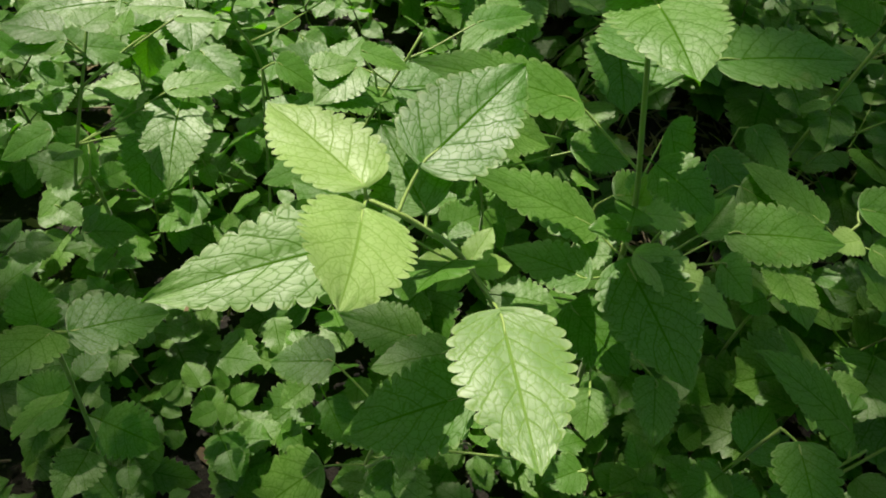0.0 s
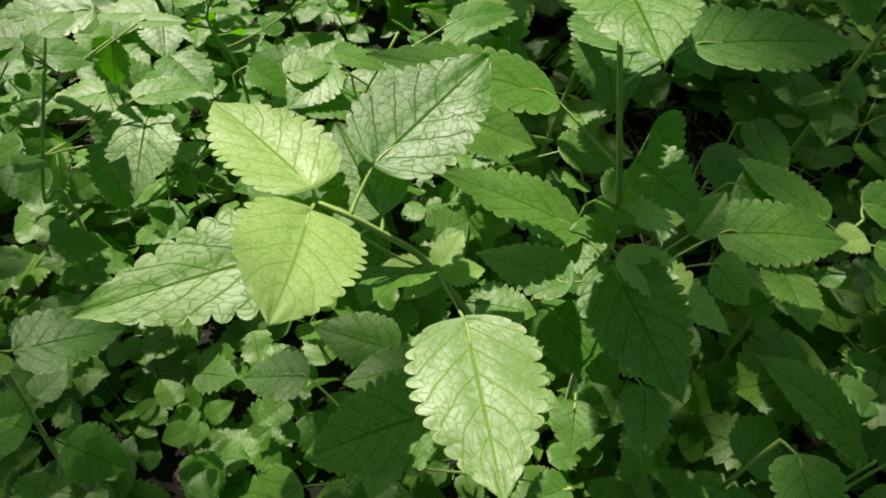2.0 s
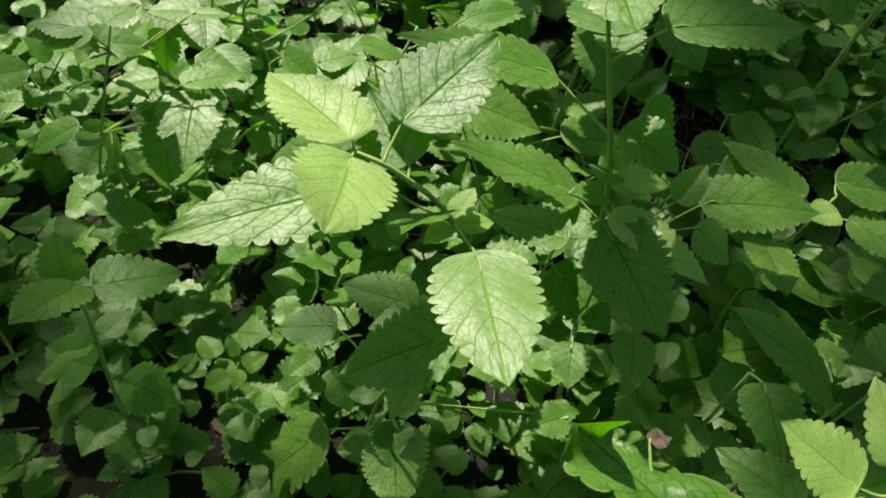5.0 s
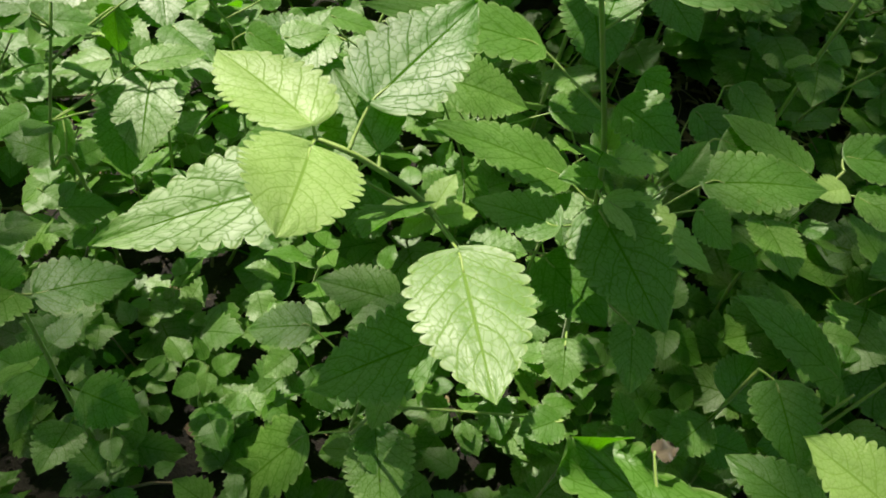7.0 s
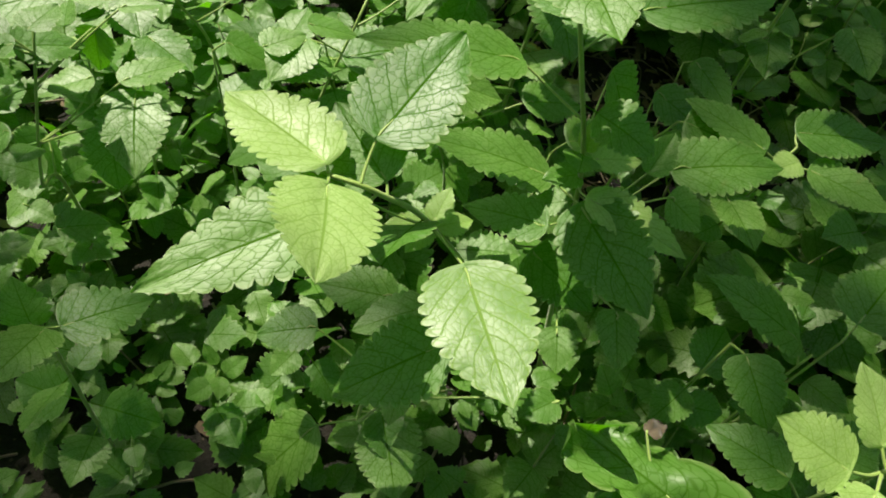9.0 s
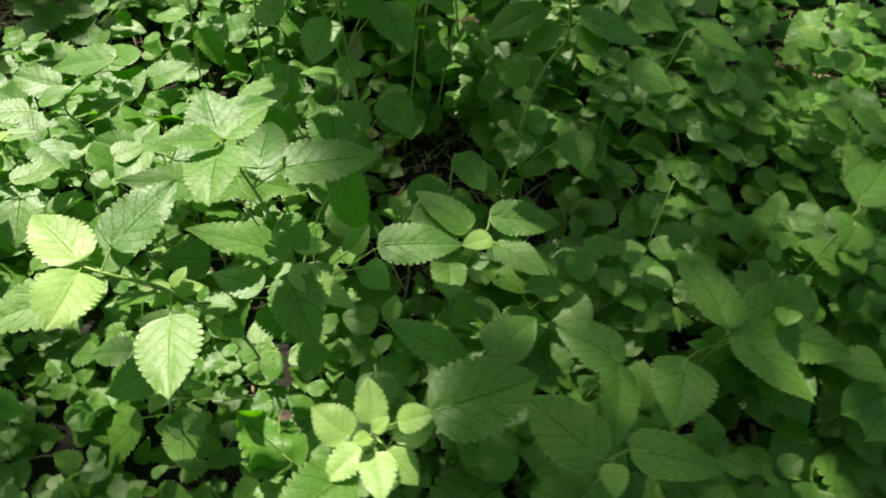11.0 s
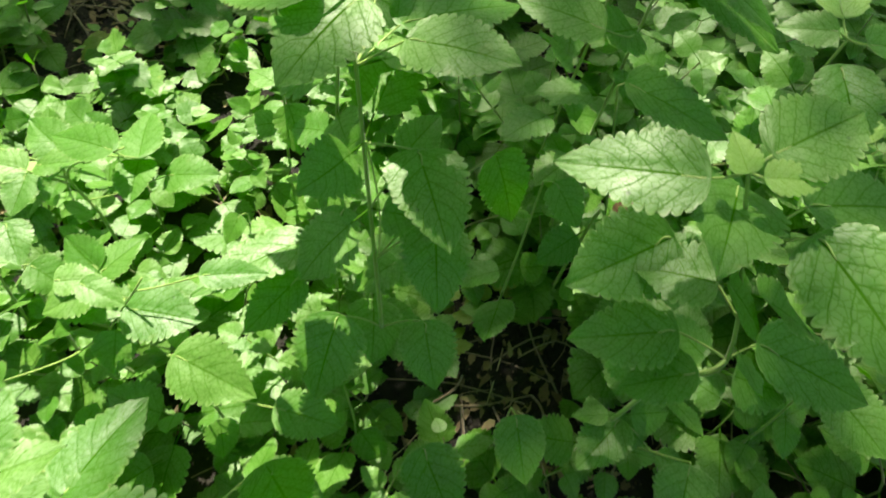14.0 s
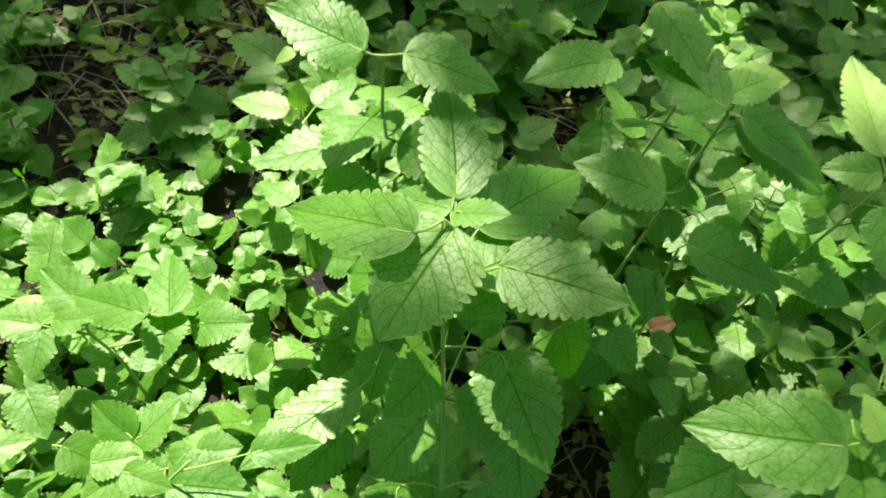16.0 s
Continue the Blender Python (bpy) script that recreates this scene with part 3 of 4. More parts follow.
# shade b
herb = plant([(0.379, 0.140, -0.040), (0.375, 0.138, 0.064), (0.369, 0.136, 0.157)])
leaf(herb, (0.357, 0.132, 0.160), (0.299, 0.181, 0.150), 0.051)
leaf(herb, (0.384, 0.144, 0.160), (0.465, 0.142, 0.150), 0.039)
leaf(herb, (0.367, 0.129, 0.160), (0.370, 0.104, 0.155), 0.022, young)
# centre
herb = plant([(0.070, 0.499, -0.015), (0.084, 0.484, 0.209), (0.106, 0.462, 0.196), (0.044, 0.497, 0.423)])
leaf(herb, (0.036, 0.480, 0.426), (-0.036, 0.484, 0.379), 0.035, fold=.06)
leaf(herb, (0.050, 0.498, 0.418), (0.045, 0.440, 0.398), 0.048, droop=.12, fold=.05)
leaf(herb, (0.044, 0.513, 0.410), (0.070, 0.517, 0.424), 0.018)
leaf(herb, (0.078, 0.503, 0.405), (0.137, 0.508, 0.419), 0.040, fold=.04)
leaf(herb, (0.037, 0.534, 0.398), (-0.004, 0.604, 0.400), 0.038, droop=.06)
leaf(herb, (0.038, 0.524, 0.397), (0.002, 0.527, 0.377), 0.022)
leaf(herb, (0.055, 0.533, 0.385), (0.083, 0.630, 0.360), 0.043, droop=.06)
leaf(herb, (0.097, 0.495, 0.342), (0.145, 0.452, 0.334), 0.045, droop=.12)
leaf(herb, (0.123, 0.556, 0.304), (0.148, 0.558, 0.251), 0.038)
leaf(herb, (0.122, 0.485, 0.301), (0.150, 0.446, 0.281), 0.041, droop=.12)
leaf(herb, (0.074, 0.522, 0.300), (0.078, 0.557, 0.310), 0.030)
leaf(herb, (0.034, 0.533, 0.280), (0.016, 0.529, 0.250), 0.028)
leaf(herb, (0.096, 0.490, 0.230), (0.079, 0.464, 0.210), 0.030)
leaf(herb, (0.081, 0.445, 0.200), (0.096, 0.396, 0.170), 0.050, droop=.12)
leaf(herb, (0.132, 0.478, 0.200), (0.164, 0.448, 0.180), 0.040, droop=.12)
# centre
herb = plant([(0.152, 0.611, -0.006), (0.152, 0.608, 0.128), (0.149, 0.604, 0.252)])
leaf(herb, (0.159, 0.601, 0.260), (0.189, 0.593, 0.240), 0.031)
# back left
herb = plant([(-0.034, 0.591, -0.007), (-0.039, 0.598, 0.210), (-0.047, 0.608, 0.324), (-0.039, 0.581, 0.417)])
leaf(herb, (-0.028, 0.588, 0.420), (0.024, 0.606, 0.410), 0.035)
leaf(herb, (-0.049, 0.574, 0.420), (-0.101, 0.558, 0.430), 0.040)
leaf(herb, (-0.062, 0.606, 0.330), (-0.096, 0.602, 0.320), 0.024)
leaf(herb, (-0.039, 0.617, 0.330), (-0.077, 0.617, 0.300), 0.036)
leaf(herb, (-0.052, 0.597, 0.325), (-0.106, 0.541, 0.315), 0.040)
# back left
herb = plant([(-0.138, 0.639, -0.003), (-0.134, 0.635, 0.147), (-0.128, 0.628, 0.287)])
leaf(herb, (-0.132, 0.616, 0.290), (-0.173, 0.603, 0.285), 0.025)
leaf(herb, (-0.127, 0.623, 0.290), (-0.131, 0.631, 0.310), 0.016, young)
leaf(herb, (-0.129, 0.651, 0.270), (-0.118, 0.695, 0.270), 0.027)
# right tall
herb = plant([(0.282, 0.530, -0.013), (0.290, 0.523, 0.216), (0.304, 0.514, 0.297), (0.246, 0.499, 0.434)])
leaf(herb, (0.252, 0.513, 0.437), (0.279, 0.560, 0.441), 0.040)
leaf(herb, (0.246, 0.497, 0.435), (0.232, 0.508, 0.440), 0.016, young)
leaf(herb, (0.253, 0.499, 0.435), (0.275, 0.515, 0.435), 0.016, young)
leaf(herb, (0.233, 0.487, 0.431), (0.177, 0.467, 0.414), 0.038)
leaf(herb, (0.288, 0.509, 0.412), (0.350, 0.475, 0.400), 0.048)
leaf(herb, (0.250, 0.521, 0.406), (0.253, 0.450, 0.423), 0.044)
leaf(herb, (0.283, 0.539, 0.400), (0.343, 0.599, 0.380), 0.042)
leaf(herb, (0.269, 0.490, 0.380), (0.301, 0.506, 0.340), 0.036)
leaf(herb, (0.239, 0.516, 0.360), (0.208, 0.475, 0.330), 0.049)
leaf(herb, (0.268, 0.496, 0.320), (0.223, 0.472, 0.290), 0.039)
leaf(herb, (0.288, 0.485, 0.312), (0.260, 0.469, 0.281), 0.031)
leaf(herb, (0.320, 0.542, 0.290), (0.402, 0.564, 0.260), 0.047)
# right tall
herb = plant([(0.409, 0.618, -0.005), (0.406, 0.617, 0.098), (0.397, 0.618, 0.192)])
leaf(herb, (0.408, 0.613, 0.200), (0.460, 0.591, 0.190), 0.048)
# far right
herb = plant([(0.269, 0.762, 0.007), (0.274, 0.763, 0.187), (0.280, 0.767, 0.357)])
leaf(herb, (0.270, 0.788, 0.360), (0.224, 0.872, 0.370), 0.045, young, droop=.06)
leaf(herb, (0.271, 0.766, 0.360), (0.234, 0.751, 0.350), 0.029)
leaf(herb, (0.294, 0.768, 0.360), (0.350, 0.817, 0.350), 0.037, droop=.06)
leaf(herb, (0.285, 0.744, 0.350), (0.321, 0.696, 0.330), 0.045)
# far centre
herb = plant([(0.153, 0.710, 0.003), (0.153, 0.699, 0.205), (0.151, 0.709, 0.397)])
leaf(herb, (0.146, 0.700, 0.400), (0.088, 0.705, 0.400), 0.047)
leaf(herb, (0.143, 0.708, 0.400), (0.172, 0.759, 0.400), 0.029)
leaf(herb, (0.163, 0.719, 0.380), (0.245, 0.738, 0.340), 0.050)
leaf(herb, (0.139, 0.647, 0.360), (0.079, 0.633, 0.360), 0.042)
# far centre
herb = plant([(0.078, 0.817, 0.010), (0.074, 0.810, 0.171), (0.070, 0.802, 0.322)])
leaf(herb, (0.063, 0.792, 0.330), (0.010, 0.719, 0.330), 0.047)
# far back
herb = plant([(0.111, 0.717, 0.003), (0.115, 0.718, 0.215), (0.123, 0.721, 0.417)])
leaf(herb, (0.079, 0.739, 0.420), (0.137, 0.707, 0.400), 0.037)
leaf(herb, (0.145, 0.731, 0.400), (0.178, 0.758, 0.400), 0.025, young)
leaf(herb, (0.160, 0.698, 0.400), (0.235, 0.728, 0.360), 0.039)
# far mid
herb = plant([(0.187, 0.664, -0.001), (0.191, 0.671, 0.173), (0.198, 0.682, 0.165), (0.165, 0.632, 0.337)])
leaf(herb, (0.170, 0.636, 0.340), (0.246, 0.664, 0.310), 0.042, fold=.2)
leaf(herb, (0.204, 0.686, 0.170), (0.222, 0.710, 0.170), 0.018, rust_brown, droop=.2, fold=.3, wave=.1)
# mid right
herb = plant([(0.418, 0.773, 0.008), (0.413, 0.771, 0.117), (0.411, 0.727, 0.217)])
leaf(herb, (0.415, 0.724, 0.220), (0.482, 0.718, 0.200), 0.046)
leaf(herb, (0.406, 0.803, 0.200), (0.413, 0.766, 0.180), 0.036)
# mid right
herb = plant([(0.477, 0.707, 0.002), (0.482, 0.703, 0.112), (0.486, 0.696, 0.212)])
leaf(herb, (0.498, 0.695, 0.220), (0.569, 0.689, 0.200), 0.046)
# mid right
herb = plant([(0.391, 0.798, 0.010), (0.391, 0.800, 0.118), (0.390, 0.805, 0.217)])
leaf(herb, (0.386, 0.806, 0.220), (0.365, 0.805, 0.220), 0.018, young)
leaf(herb, (0.392, 0.808, 0.220), (0.423, 0.839, 0.220), 0.028, young)
# mid right
herb = plant([(0.322, 0.538, -0.012), (0.310, 0.537, 0.083), (0.344, 0.516, 0.167)])
leaf(herb, (0.344, 0.511, 0.170), (0.358, 0.469, 0.150), 0.041)
leaf(herb, (0.292, 0.529, 0.140), (0.282, 0.478, 0.130), 0.037)
# mid right
herb = plant([(0.164, 0.407, -0.023), (0.167, 0.402, 0.072), (0.178, 0.367, 0.157)])
leaf(herb, (0.183, 0.364, 0.160), (0.238, 0.348, 0.150), 0.042)
leaf(herb, (0.177, 0.421, 0.140), (0.225, 0.392, 0.120), 0.045)
# mid right
herb = plant([(0.219, 0.496, -0.015), (0.219, 0.495, 0.058), (0.216, 0.495, 0.122)])
leaf(herb, (0.223, 0.487, 0.130), (0.254, 0.452, 0.110), 0.039)
# star
herb = plant([(-0.164, 0.440, -0.020), (-0.178, 0.439, 0.100), (-0.198, 0.437, 0.153), (-0.136, 0.458, 0.210)])
leaf(herb, (-0.138, 0.450, 0.213), (-0.203, 0.444, 0.192), 0.035, droop=.06)
leaf(herb, (-0.133, 0.466, 0.195), (-0.180, 0.515, 0.174), 0.035, droop=.06)
leaf(herb, (-0.140, 0.468, 0.183), (-0.116, 0.435, 0.178), 0.035)
leaf(herb, (-0.124, 0.478, 0.167), (-0.082, 0.499, 0.181), 0.037)
leaf(herb, (-0.205, 0.446, 0.165), (-0.255, 0.450, 0.165), 0.037)
leaf(herb, (-0.216, 0.424, 0.160), (-0.185, 0.444, 0.170), 0.027)
leaf(herb, (-0.223, 0.416, 0.150), (-0.205, 0.384, 0.140), 0.032)
leaf(herb, (-0.228, 0.419, 0.150), (-0.264, 0.404, 0.150), 0.033)
# star
herb = plant([(-0.101, 0.540, -0.012), (-0.096, 0.533, 0.045), (-0.089, 0.526, 0.092)])
leaf(herb, (-0.089, 0.516, 0.100), (-0.087, 0.493, 0.080), 0.026)
# white leaf
herb = plant([(0.019, 0.533, -0.012), (0.019, 0.523, 0.090), (0.016, 0.522, 0.182)])
leaf(herb, (0.016, 0.492, 0.185), (-0.022, 0.404, 0.177), 0.043, droop=.12, fold=.03)
leaf(herb, (0.013, 0.541, 0.170), (0.022, 0.507, 0.140), 0.035)
leaf(herb, (0.022, 0.471, 0.160), (0.011, 0.418, 0.130), 0.037)
# white leaf
herb = plant([(0.021, 0.366, -0.026), (0.023, 0.369, 0.070), (-0.010, 0.365, 0.157)])
leaf(herb, (-0.005, 0.367, 0.160), (0.055, 0.382, 0.140), 0.048)
leaf(herb, (0.072, 0.383, 0.140), (0.117, 0.404, 0.130), 0.034)
# white leaf
herb = plant([(0.081, 0.331, -0.029), (0.086, 0.332, 0.061), (0.090, 0.331, 0.142)])
leaf(herb, (0.100, 0.336, 0.150), (0.139, 0.355, 0.140), 0.037)
# front left
herb = plant([(-0.070, 0.416, -0.022), (-0.071, 0.413, 0.077), (-0.073, 0.374, 0.167)])
leaf(herb, (-0.085, 0.373, 0.170), (-0.103, 0.336, 0.160), 0.035)
leaf(herb, (-0.060, 0.374, 0.160), (-0.009, 0.399, 0.160), 0.047)
leaf(herb, (-0.103, 0.383, 0.150), (-0.106, 0.337, 0.150), 0.036)
leaf(herb, (-0.083, 0.392, 0.150), (-0.045, 0.378, 0.140), 0.036)
leaf(herb, (-0.108, 0.387, 0.150), (-0.151, 0.392, 0.150), 0.034)
leaf(herb, (-0.104, 0.386, 0.150), (-0.095, 0.425, 0.160), 0.033)
leaf(herb, (-0.071, 0.408, 0.120), (-0.043, 0.428, 0.120), 0.029)
# front left
herb = plant([(-0.233, 0.456, -0.019), (-0.239, 0.447, 0.074), (-0.234, 0.459, 0.157)])
leaf(herb, (-0.236, 0.457, 0.160), (-0.252, 0.470, 0.170), 0.019)
leaf(herb, (-0.281, 0.422, 0.140), (-0.342, 0.385, 0.130), 0.046)
leaf(herb, (-0.235, 0.417, 0.140), (-0.214, 0.397, 0.130), 0.026)
# front left
herb = plant([(-0.205, 0.343, -0.028), (-0.200, 0.346, 0.064), (-0.193, 0.349, 0.147)])
leaf(herb, (-0.183, 0.316, 0.150), (-0.170, 0.261, 0.130), 0.042)
leaf(herb, (-0.196, 0.374, 0.150), (-0.162, 0.355, 0.140), 0.034)
# left tall
herb = plant([(-0.228, 0.290, -0.032), (-0.233, 0.284, 0.092), (-0.239, 0.274, 0.100), (-0.219, 0.297, 0.207)])
leaf(herb, (-0.216, 0.286, 0.210), (-0.210, 0.311, 0.210), 0.022)
leaf(herb, (-0.232, 0.290, 0.200), (-0.264, 0.286, 0.200), 0.026)
leaf(herb, (-0.226, 0.284, 0.200), (-0.256, 0.276, 0.190), 0.017)
leaf(herb, (-0.187, 0.332, 0.200), (-0.163, 0.341, 0.200), 0.015)
leaf(herb, (-0.234, 0.294, 0.190), (-0.207, 0.317, 0.180), 0.027)
leaf(herb, (-0.201, 0.323, 0.190), (-0.203, 0.320, 0.160), 0.025)
leaf(herb, (-0.192, 0.319, 0.155), (-0.162, 0.352, 0.150), 0.026)
leaf(herb, (-0.210, 0.318, 0.155), (-0.238, 0.298, 0.150), 0.027)
leaf(herb, (-0.192, 0.291, 0.140), (-0.189, 0.277, 0.100), 0.036, droop=.12, face=.9)
leaf(herb, (-0.245, 0.302, 0.115), (-0.259, 0.292, 0.070), 0.038, droop=.12, face=.9)
leaf(herb, (-0.279, 0.313, 0.100), (-0.309, 0.295, 0.080), 0.024)
leaf(herb, (-0.217, 0.246, 0.100), (-0.208, 0.252, 0.110), 0.013)
leaf(herb, (-0.213, 0.238, 0.100), (-0.190, 0.256, 0.090), 0.023)
# left tall
herb = plant([(-0.072, 0.374, -0.026), (-0.084, 0.355, 0.091), (-0.048, 0.388, 0.197)])
leaf(herb, (-0.016, 0.413, 0.200), (0.019, 0.444, 0.200), 0.023)
leaf(herb, (-0.081, 0.362, 0.190), (-0.050, 0.369, 0.180), 0.022)
leaf(herb, (-0.110, 0.357, 0.170), (-0.087, 0.378, 0.170), 0.025)
leaf(herb, (-0.104, 0.345, 0.160), (-0.056, 0.377, 0.150), 0.028)
leaf(herb, (-0.082, 0.287, 0.160), (-0.115, 0.278, 0.140), 0.025)
# left tall
herb = plant([(-0.164, 0.139, -0.040), (-0.160, 0.137, 0.068), (-0.153, 0.134, 0.167)])
leaf(herb, (-0.157, 0.133, 0.170), (-0.164, 0.145, 0.190), 0.021, droop=.06)
leaf(herb, (-0.151, 0.132, 0.170), (-0.149, 0.093, 0.190), 0.024)
leaf(herb, (-0.147, 0.138, 0.165), (-0.117, 0.164, 0.155), 0.032)
# left tall
herb = plant([(-0.139, 0.348, -0.028), (-0.140, 0.350, 0.072), (-0.144, 0.354, 0.162)])
leaf(herb, (-0.134, 0.356, 0.170), (-0.105, 0.362, 0.150), 0.030)


# ---------------------------------------------------------------- the rest of the bed
CANOPY = ((-0.12, 0.20, 0.05), (0.01, 0.12, 0.05), (-0.18, 0.27, 0.09), (-0.28, 0.30, 0.06), (-0.16, 0.36, 0.12), (-0.30, 0.48, 0.13),
          (-0.15, 0.46, 0.12), (-0.40, 0.65, 0.08), (-0.33, 0.60, 0.09), (0.20, 0.47, 0.08), (0.32, 0.31, 0.11), (0.62, 0.57, 0.19),
          (0.60, 0.38, 0.17), (0.63, 0.82, 0.10), (0.82, 0.73, 0.12), (0.47, 0.68, 0.12), (0.44, 0.54, 0.09), (0.76, 1.25, 0.15),
          (0.94, 1.16, 0.06), (-0.10, 0.60, 0.09), (0.10, 0.60, 0.10), (0.95, 0.40, 0.16), (0.50, 0.20, 0.11), (-0.60, 0.70, 0.05),
          (0.2, 0.2, 0.08), (0.35, 1.1, 0.16), (0.6, 1.5, 0.18),
          (0.15, 0.74, 0.27), (0.22, 0.82, 0.28), (0.31, 0.88, 0.24), (0.2, 0.68, 0.24), (0.43, 0.78, 0.07))


def canopy(x, y):
    """Height of the leaf canopy above the soil, from a few known tops."""
    total = weight = 0.0
    for a, b, h in CANOPY:
        w = 1.0 / ((x - a) ** 2 + (y - b) ** 2 + 0.004) ** 1.5
        total, weight = total + w * h, weight + w
    return total / weight


def bare(x, y):
    """How bare the soil is: 0 under the herbs, 1 in the open patches."""
    worst = 0.0
    for a, b, ra, rb in ((-0.51, 0.86, 0.27, 0.25), (0.0, 0.98, 0.16, 0.12), (-0.64, 0.70, 0.10, 0.10), (0.90, 1.07, 0.15, 0.11), (0.82, 0.96, 0.09, 0.06),
                         (0.24, 0.59, 0.15, 0.10), (0.33, 0.70, 0.10, 0.09), (0.17, 0.42, 0.08, 0.06)):
        worst = max(worst, 1.0 - (((x - a) / ra) ** 2 + ((y - b) / rb) ** 2) ** 1.5)
    return max(0.0, min(1.0, worst * 1.6))


def shared_leaves(name, material, count, length, teeth, fine, columns):
    """A few blades with stalks, whose meshes the leaves of the bed share."""
    made = []
    for k in range(count):
        rng = random.Random(500 + k)
        verts, faces, uvs = blade(length, length * rng.uniform(0.74, 0.98), teeth, fine, columns, rng.uniform(0.03, 0.18), rng.uniform(-0.02, 0.20),
                                  rng.uniform(0.02, 0.07), 900 + k, rng.uniform(-0.14, 0.02))
        stalk = length * rng.uniform(0.25, 0.5)
        verts = [v + Vector((0, stalk, 0)) for v in verts]
        w = length * 0.014
        k0 = len(verts)
        verts += [Vector((-w, 0, 0)), Vector((w, 0, 0)), Vector((0, 0, -1.6 * w)), Vector((-w, stalk * 1.1, 0)), Vector((w, stalk * 1.1, 0)), Vector((0, stalk * 1.1, -1.6 * w))]
        faces += [(k0, k0 + 1, k0 + 4, k0 + 3), (k0 + 1, k0 + 2, k0 + 5, k0 + 4), (k0 + 2, k0, k0 + 3, k0 + 5)]
        uvs += [(0.5, 0.5)] * 6
        data = bpy.data.meshes.new(name)
        data.from_pydata(verts, [], faces)
        layer = data.uv_layers.new(name="uv")
        loops = np.empty(len(data.loops), dtype=np.int32)
        data.loops.foreach_get("vertex_index", loops)
        layer.data.foreach_set("uv", np.asarray(uvs, dtype=np.float32)[loops].ravel())
        data.polygons.foreach_set("use_smooth", [True] * len(data.polygons))
        data.materials.append(material)
        made.append(data)
    return made


BED_LEAF = shared_leaves("leaf", mature, 14, 1.0, 10, (0.0, 0.2, 0.5, 0.84), 3)
TOP_LEAF = shared_leaves("leaf", young, 4, 1.0, 9, (0.0, 0.2, 0.5, 0.84), 3)


def leaf_turn(a, rise, rng, spread=0.36):
    """Turn of a leaf that points to the bearing a and rises, its upper face to the light."""
    axis = Vector((math.cos(a) * math.cos(rise), math.sin(a) * math.cos(rise), math.sin(rise)))
    want = Vector((rng.gauss(-0.10, spread), rng.gauss(-0.10, spread), 1.0))
    normal = (want - axis * want.dot(axis)).normalized()
    return Matrix((axis.cross(normal), axis, normal)).transposed()


def herb_plan(height, size, rng, spread):
    """Stem line and leaves (place, turn, scale, young) of a low herb: crossed pairs and short side shoots, smaller to the top."""
    lean = Vector((rng.gauss(0, 0.25), rng.gauss(-0.10, 0.25), 1.0)) * height
    line = smooth_line([(0, 0, 0), Vector((lean.x * 0.3 + rng.gauss(0, 0.008), lean.y * 0.3 + rng.gauss(0, 0.008), height * 0.5)), lean], 4)
    pairs = max(3, min(8, round(height / 0.019)))
    spin = rng.uniform(0, 6.3)
    leaves = []
    for p in range(pairs):
        u = min(1.0, 0.20 + 0.80 * (p + 0.4 * rng.random()) / (pairs - 1))
        at = line[min(len(line) - 1, round(u * (len(line) - 1)))]
        scale = size * (1.08 - 0.62 * max(0.0, u - 0.5) / 0.5) * rng.uniform(0.8, 1.15)
        for half in (0, 1):
            if rng.random() < 0.06:
                continue
            a = spin + p * math.pi / 2 + half * math.pi + rng.gauss(0, 0.25)
            leaves.append((at, leaf_turn(a, rng.gauss(0.04 + 0.3 * (u > 0.9), 0.9 * spread), rng, spread), scale, u > 0.93 and rng.random() < 0.07))
            if u < 0.85 and rng.random() < 0.55:
                b = a + rng.gauss(0, 0.5)
                out = at + Vector((math.cos(a), math.sin(a), 0.35)) * size * rng.uniform(0.3, 0.6)
                leaves.append((out, leaf_turn(b, rng.gauss(0.15, 0.25), rng, spread), scale * rng.uniform(0.45, 0.75), False))
    return line, leaves


def bed_herb(x, y, height, size, spread, rng, label):
    """A low herb of the bed, each leaf a part of its own."""
    herb = tagged(new("herb_plant"), label, "herb", "herbs in the bed")
    herb.location = (x, y, ground_height(x, y) - 0.005)
    line, leaves = herb_plan(height, size, rng, spread)
    verts, faces = tube(line, [0.0014 - 0.0008 * k / len(line) for k in range(len(line))], 5)
    mesh_object("stem", verts, faces, stem_dark if rng.random() < 0.5 else stem_green, herb)
    for at, turn, scale, top in leaves:
        ob = new("leaf", rng.choice(TOP_LEAF if top else BED_LEAF))
        ob.parent = herb
        ob.matrix_basis = Matrix.Translation(at) @ turn.to_4x4() @ Matrix.Diagonal((scale, scale, scale, 1))


class Mass:
    """Many leaves or stalks gathered into one mesh."""

    def __init__(self):
        self.verts, self.faces, self.uvs, self.count = [], [], [], 0

    def add(self, verts, faces, uvs):
        self.verts.append(verts)
        self.faces.append(faces + self.count)
        self.uvs.append(uvs)
        self.count += len(verts)

    def build(self, name, material, label, category):
        data = bpy.data.meshes.new(name)
        verts, faces = np.concatenate(self.verts), np.concatenate(self.faces)
        data.from_pydata(verts.tolist(), [], faces.tolist())
        layer = data.uv_layers.new(name="uv")
        layer.data.foreach_set("uv", np.concatenate(self.uvs).astype(np.float32)[faces.ravel()].ravel())
        data.polygons.foreach_set("use_smooth", [True] * len(data.polygons))
        data.materials.append(material)
        return tagged(new(name, data), label, category, kind="stuff")


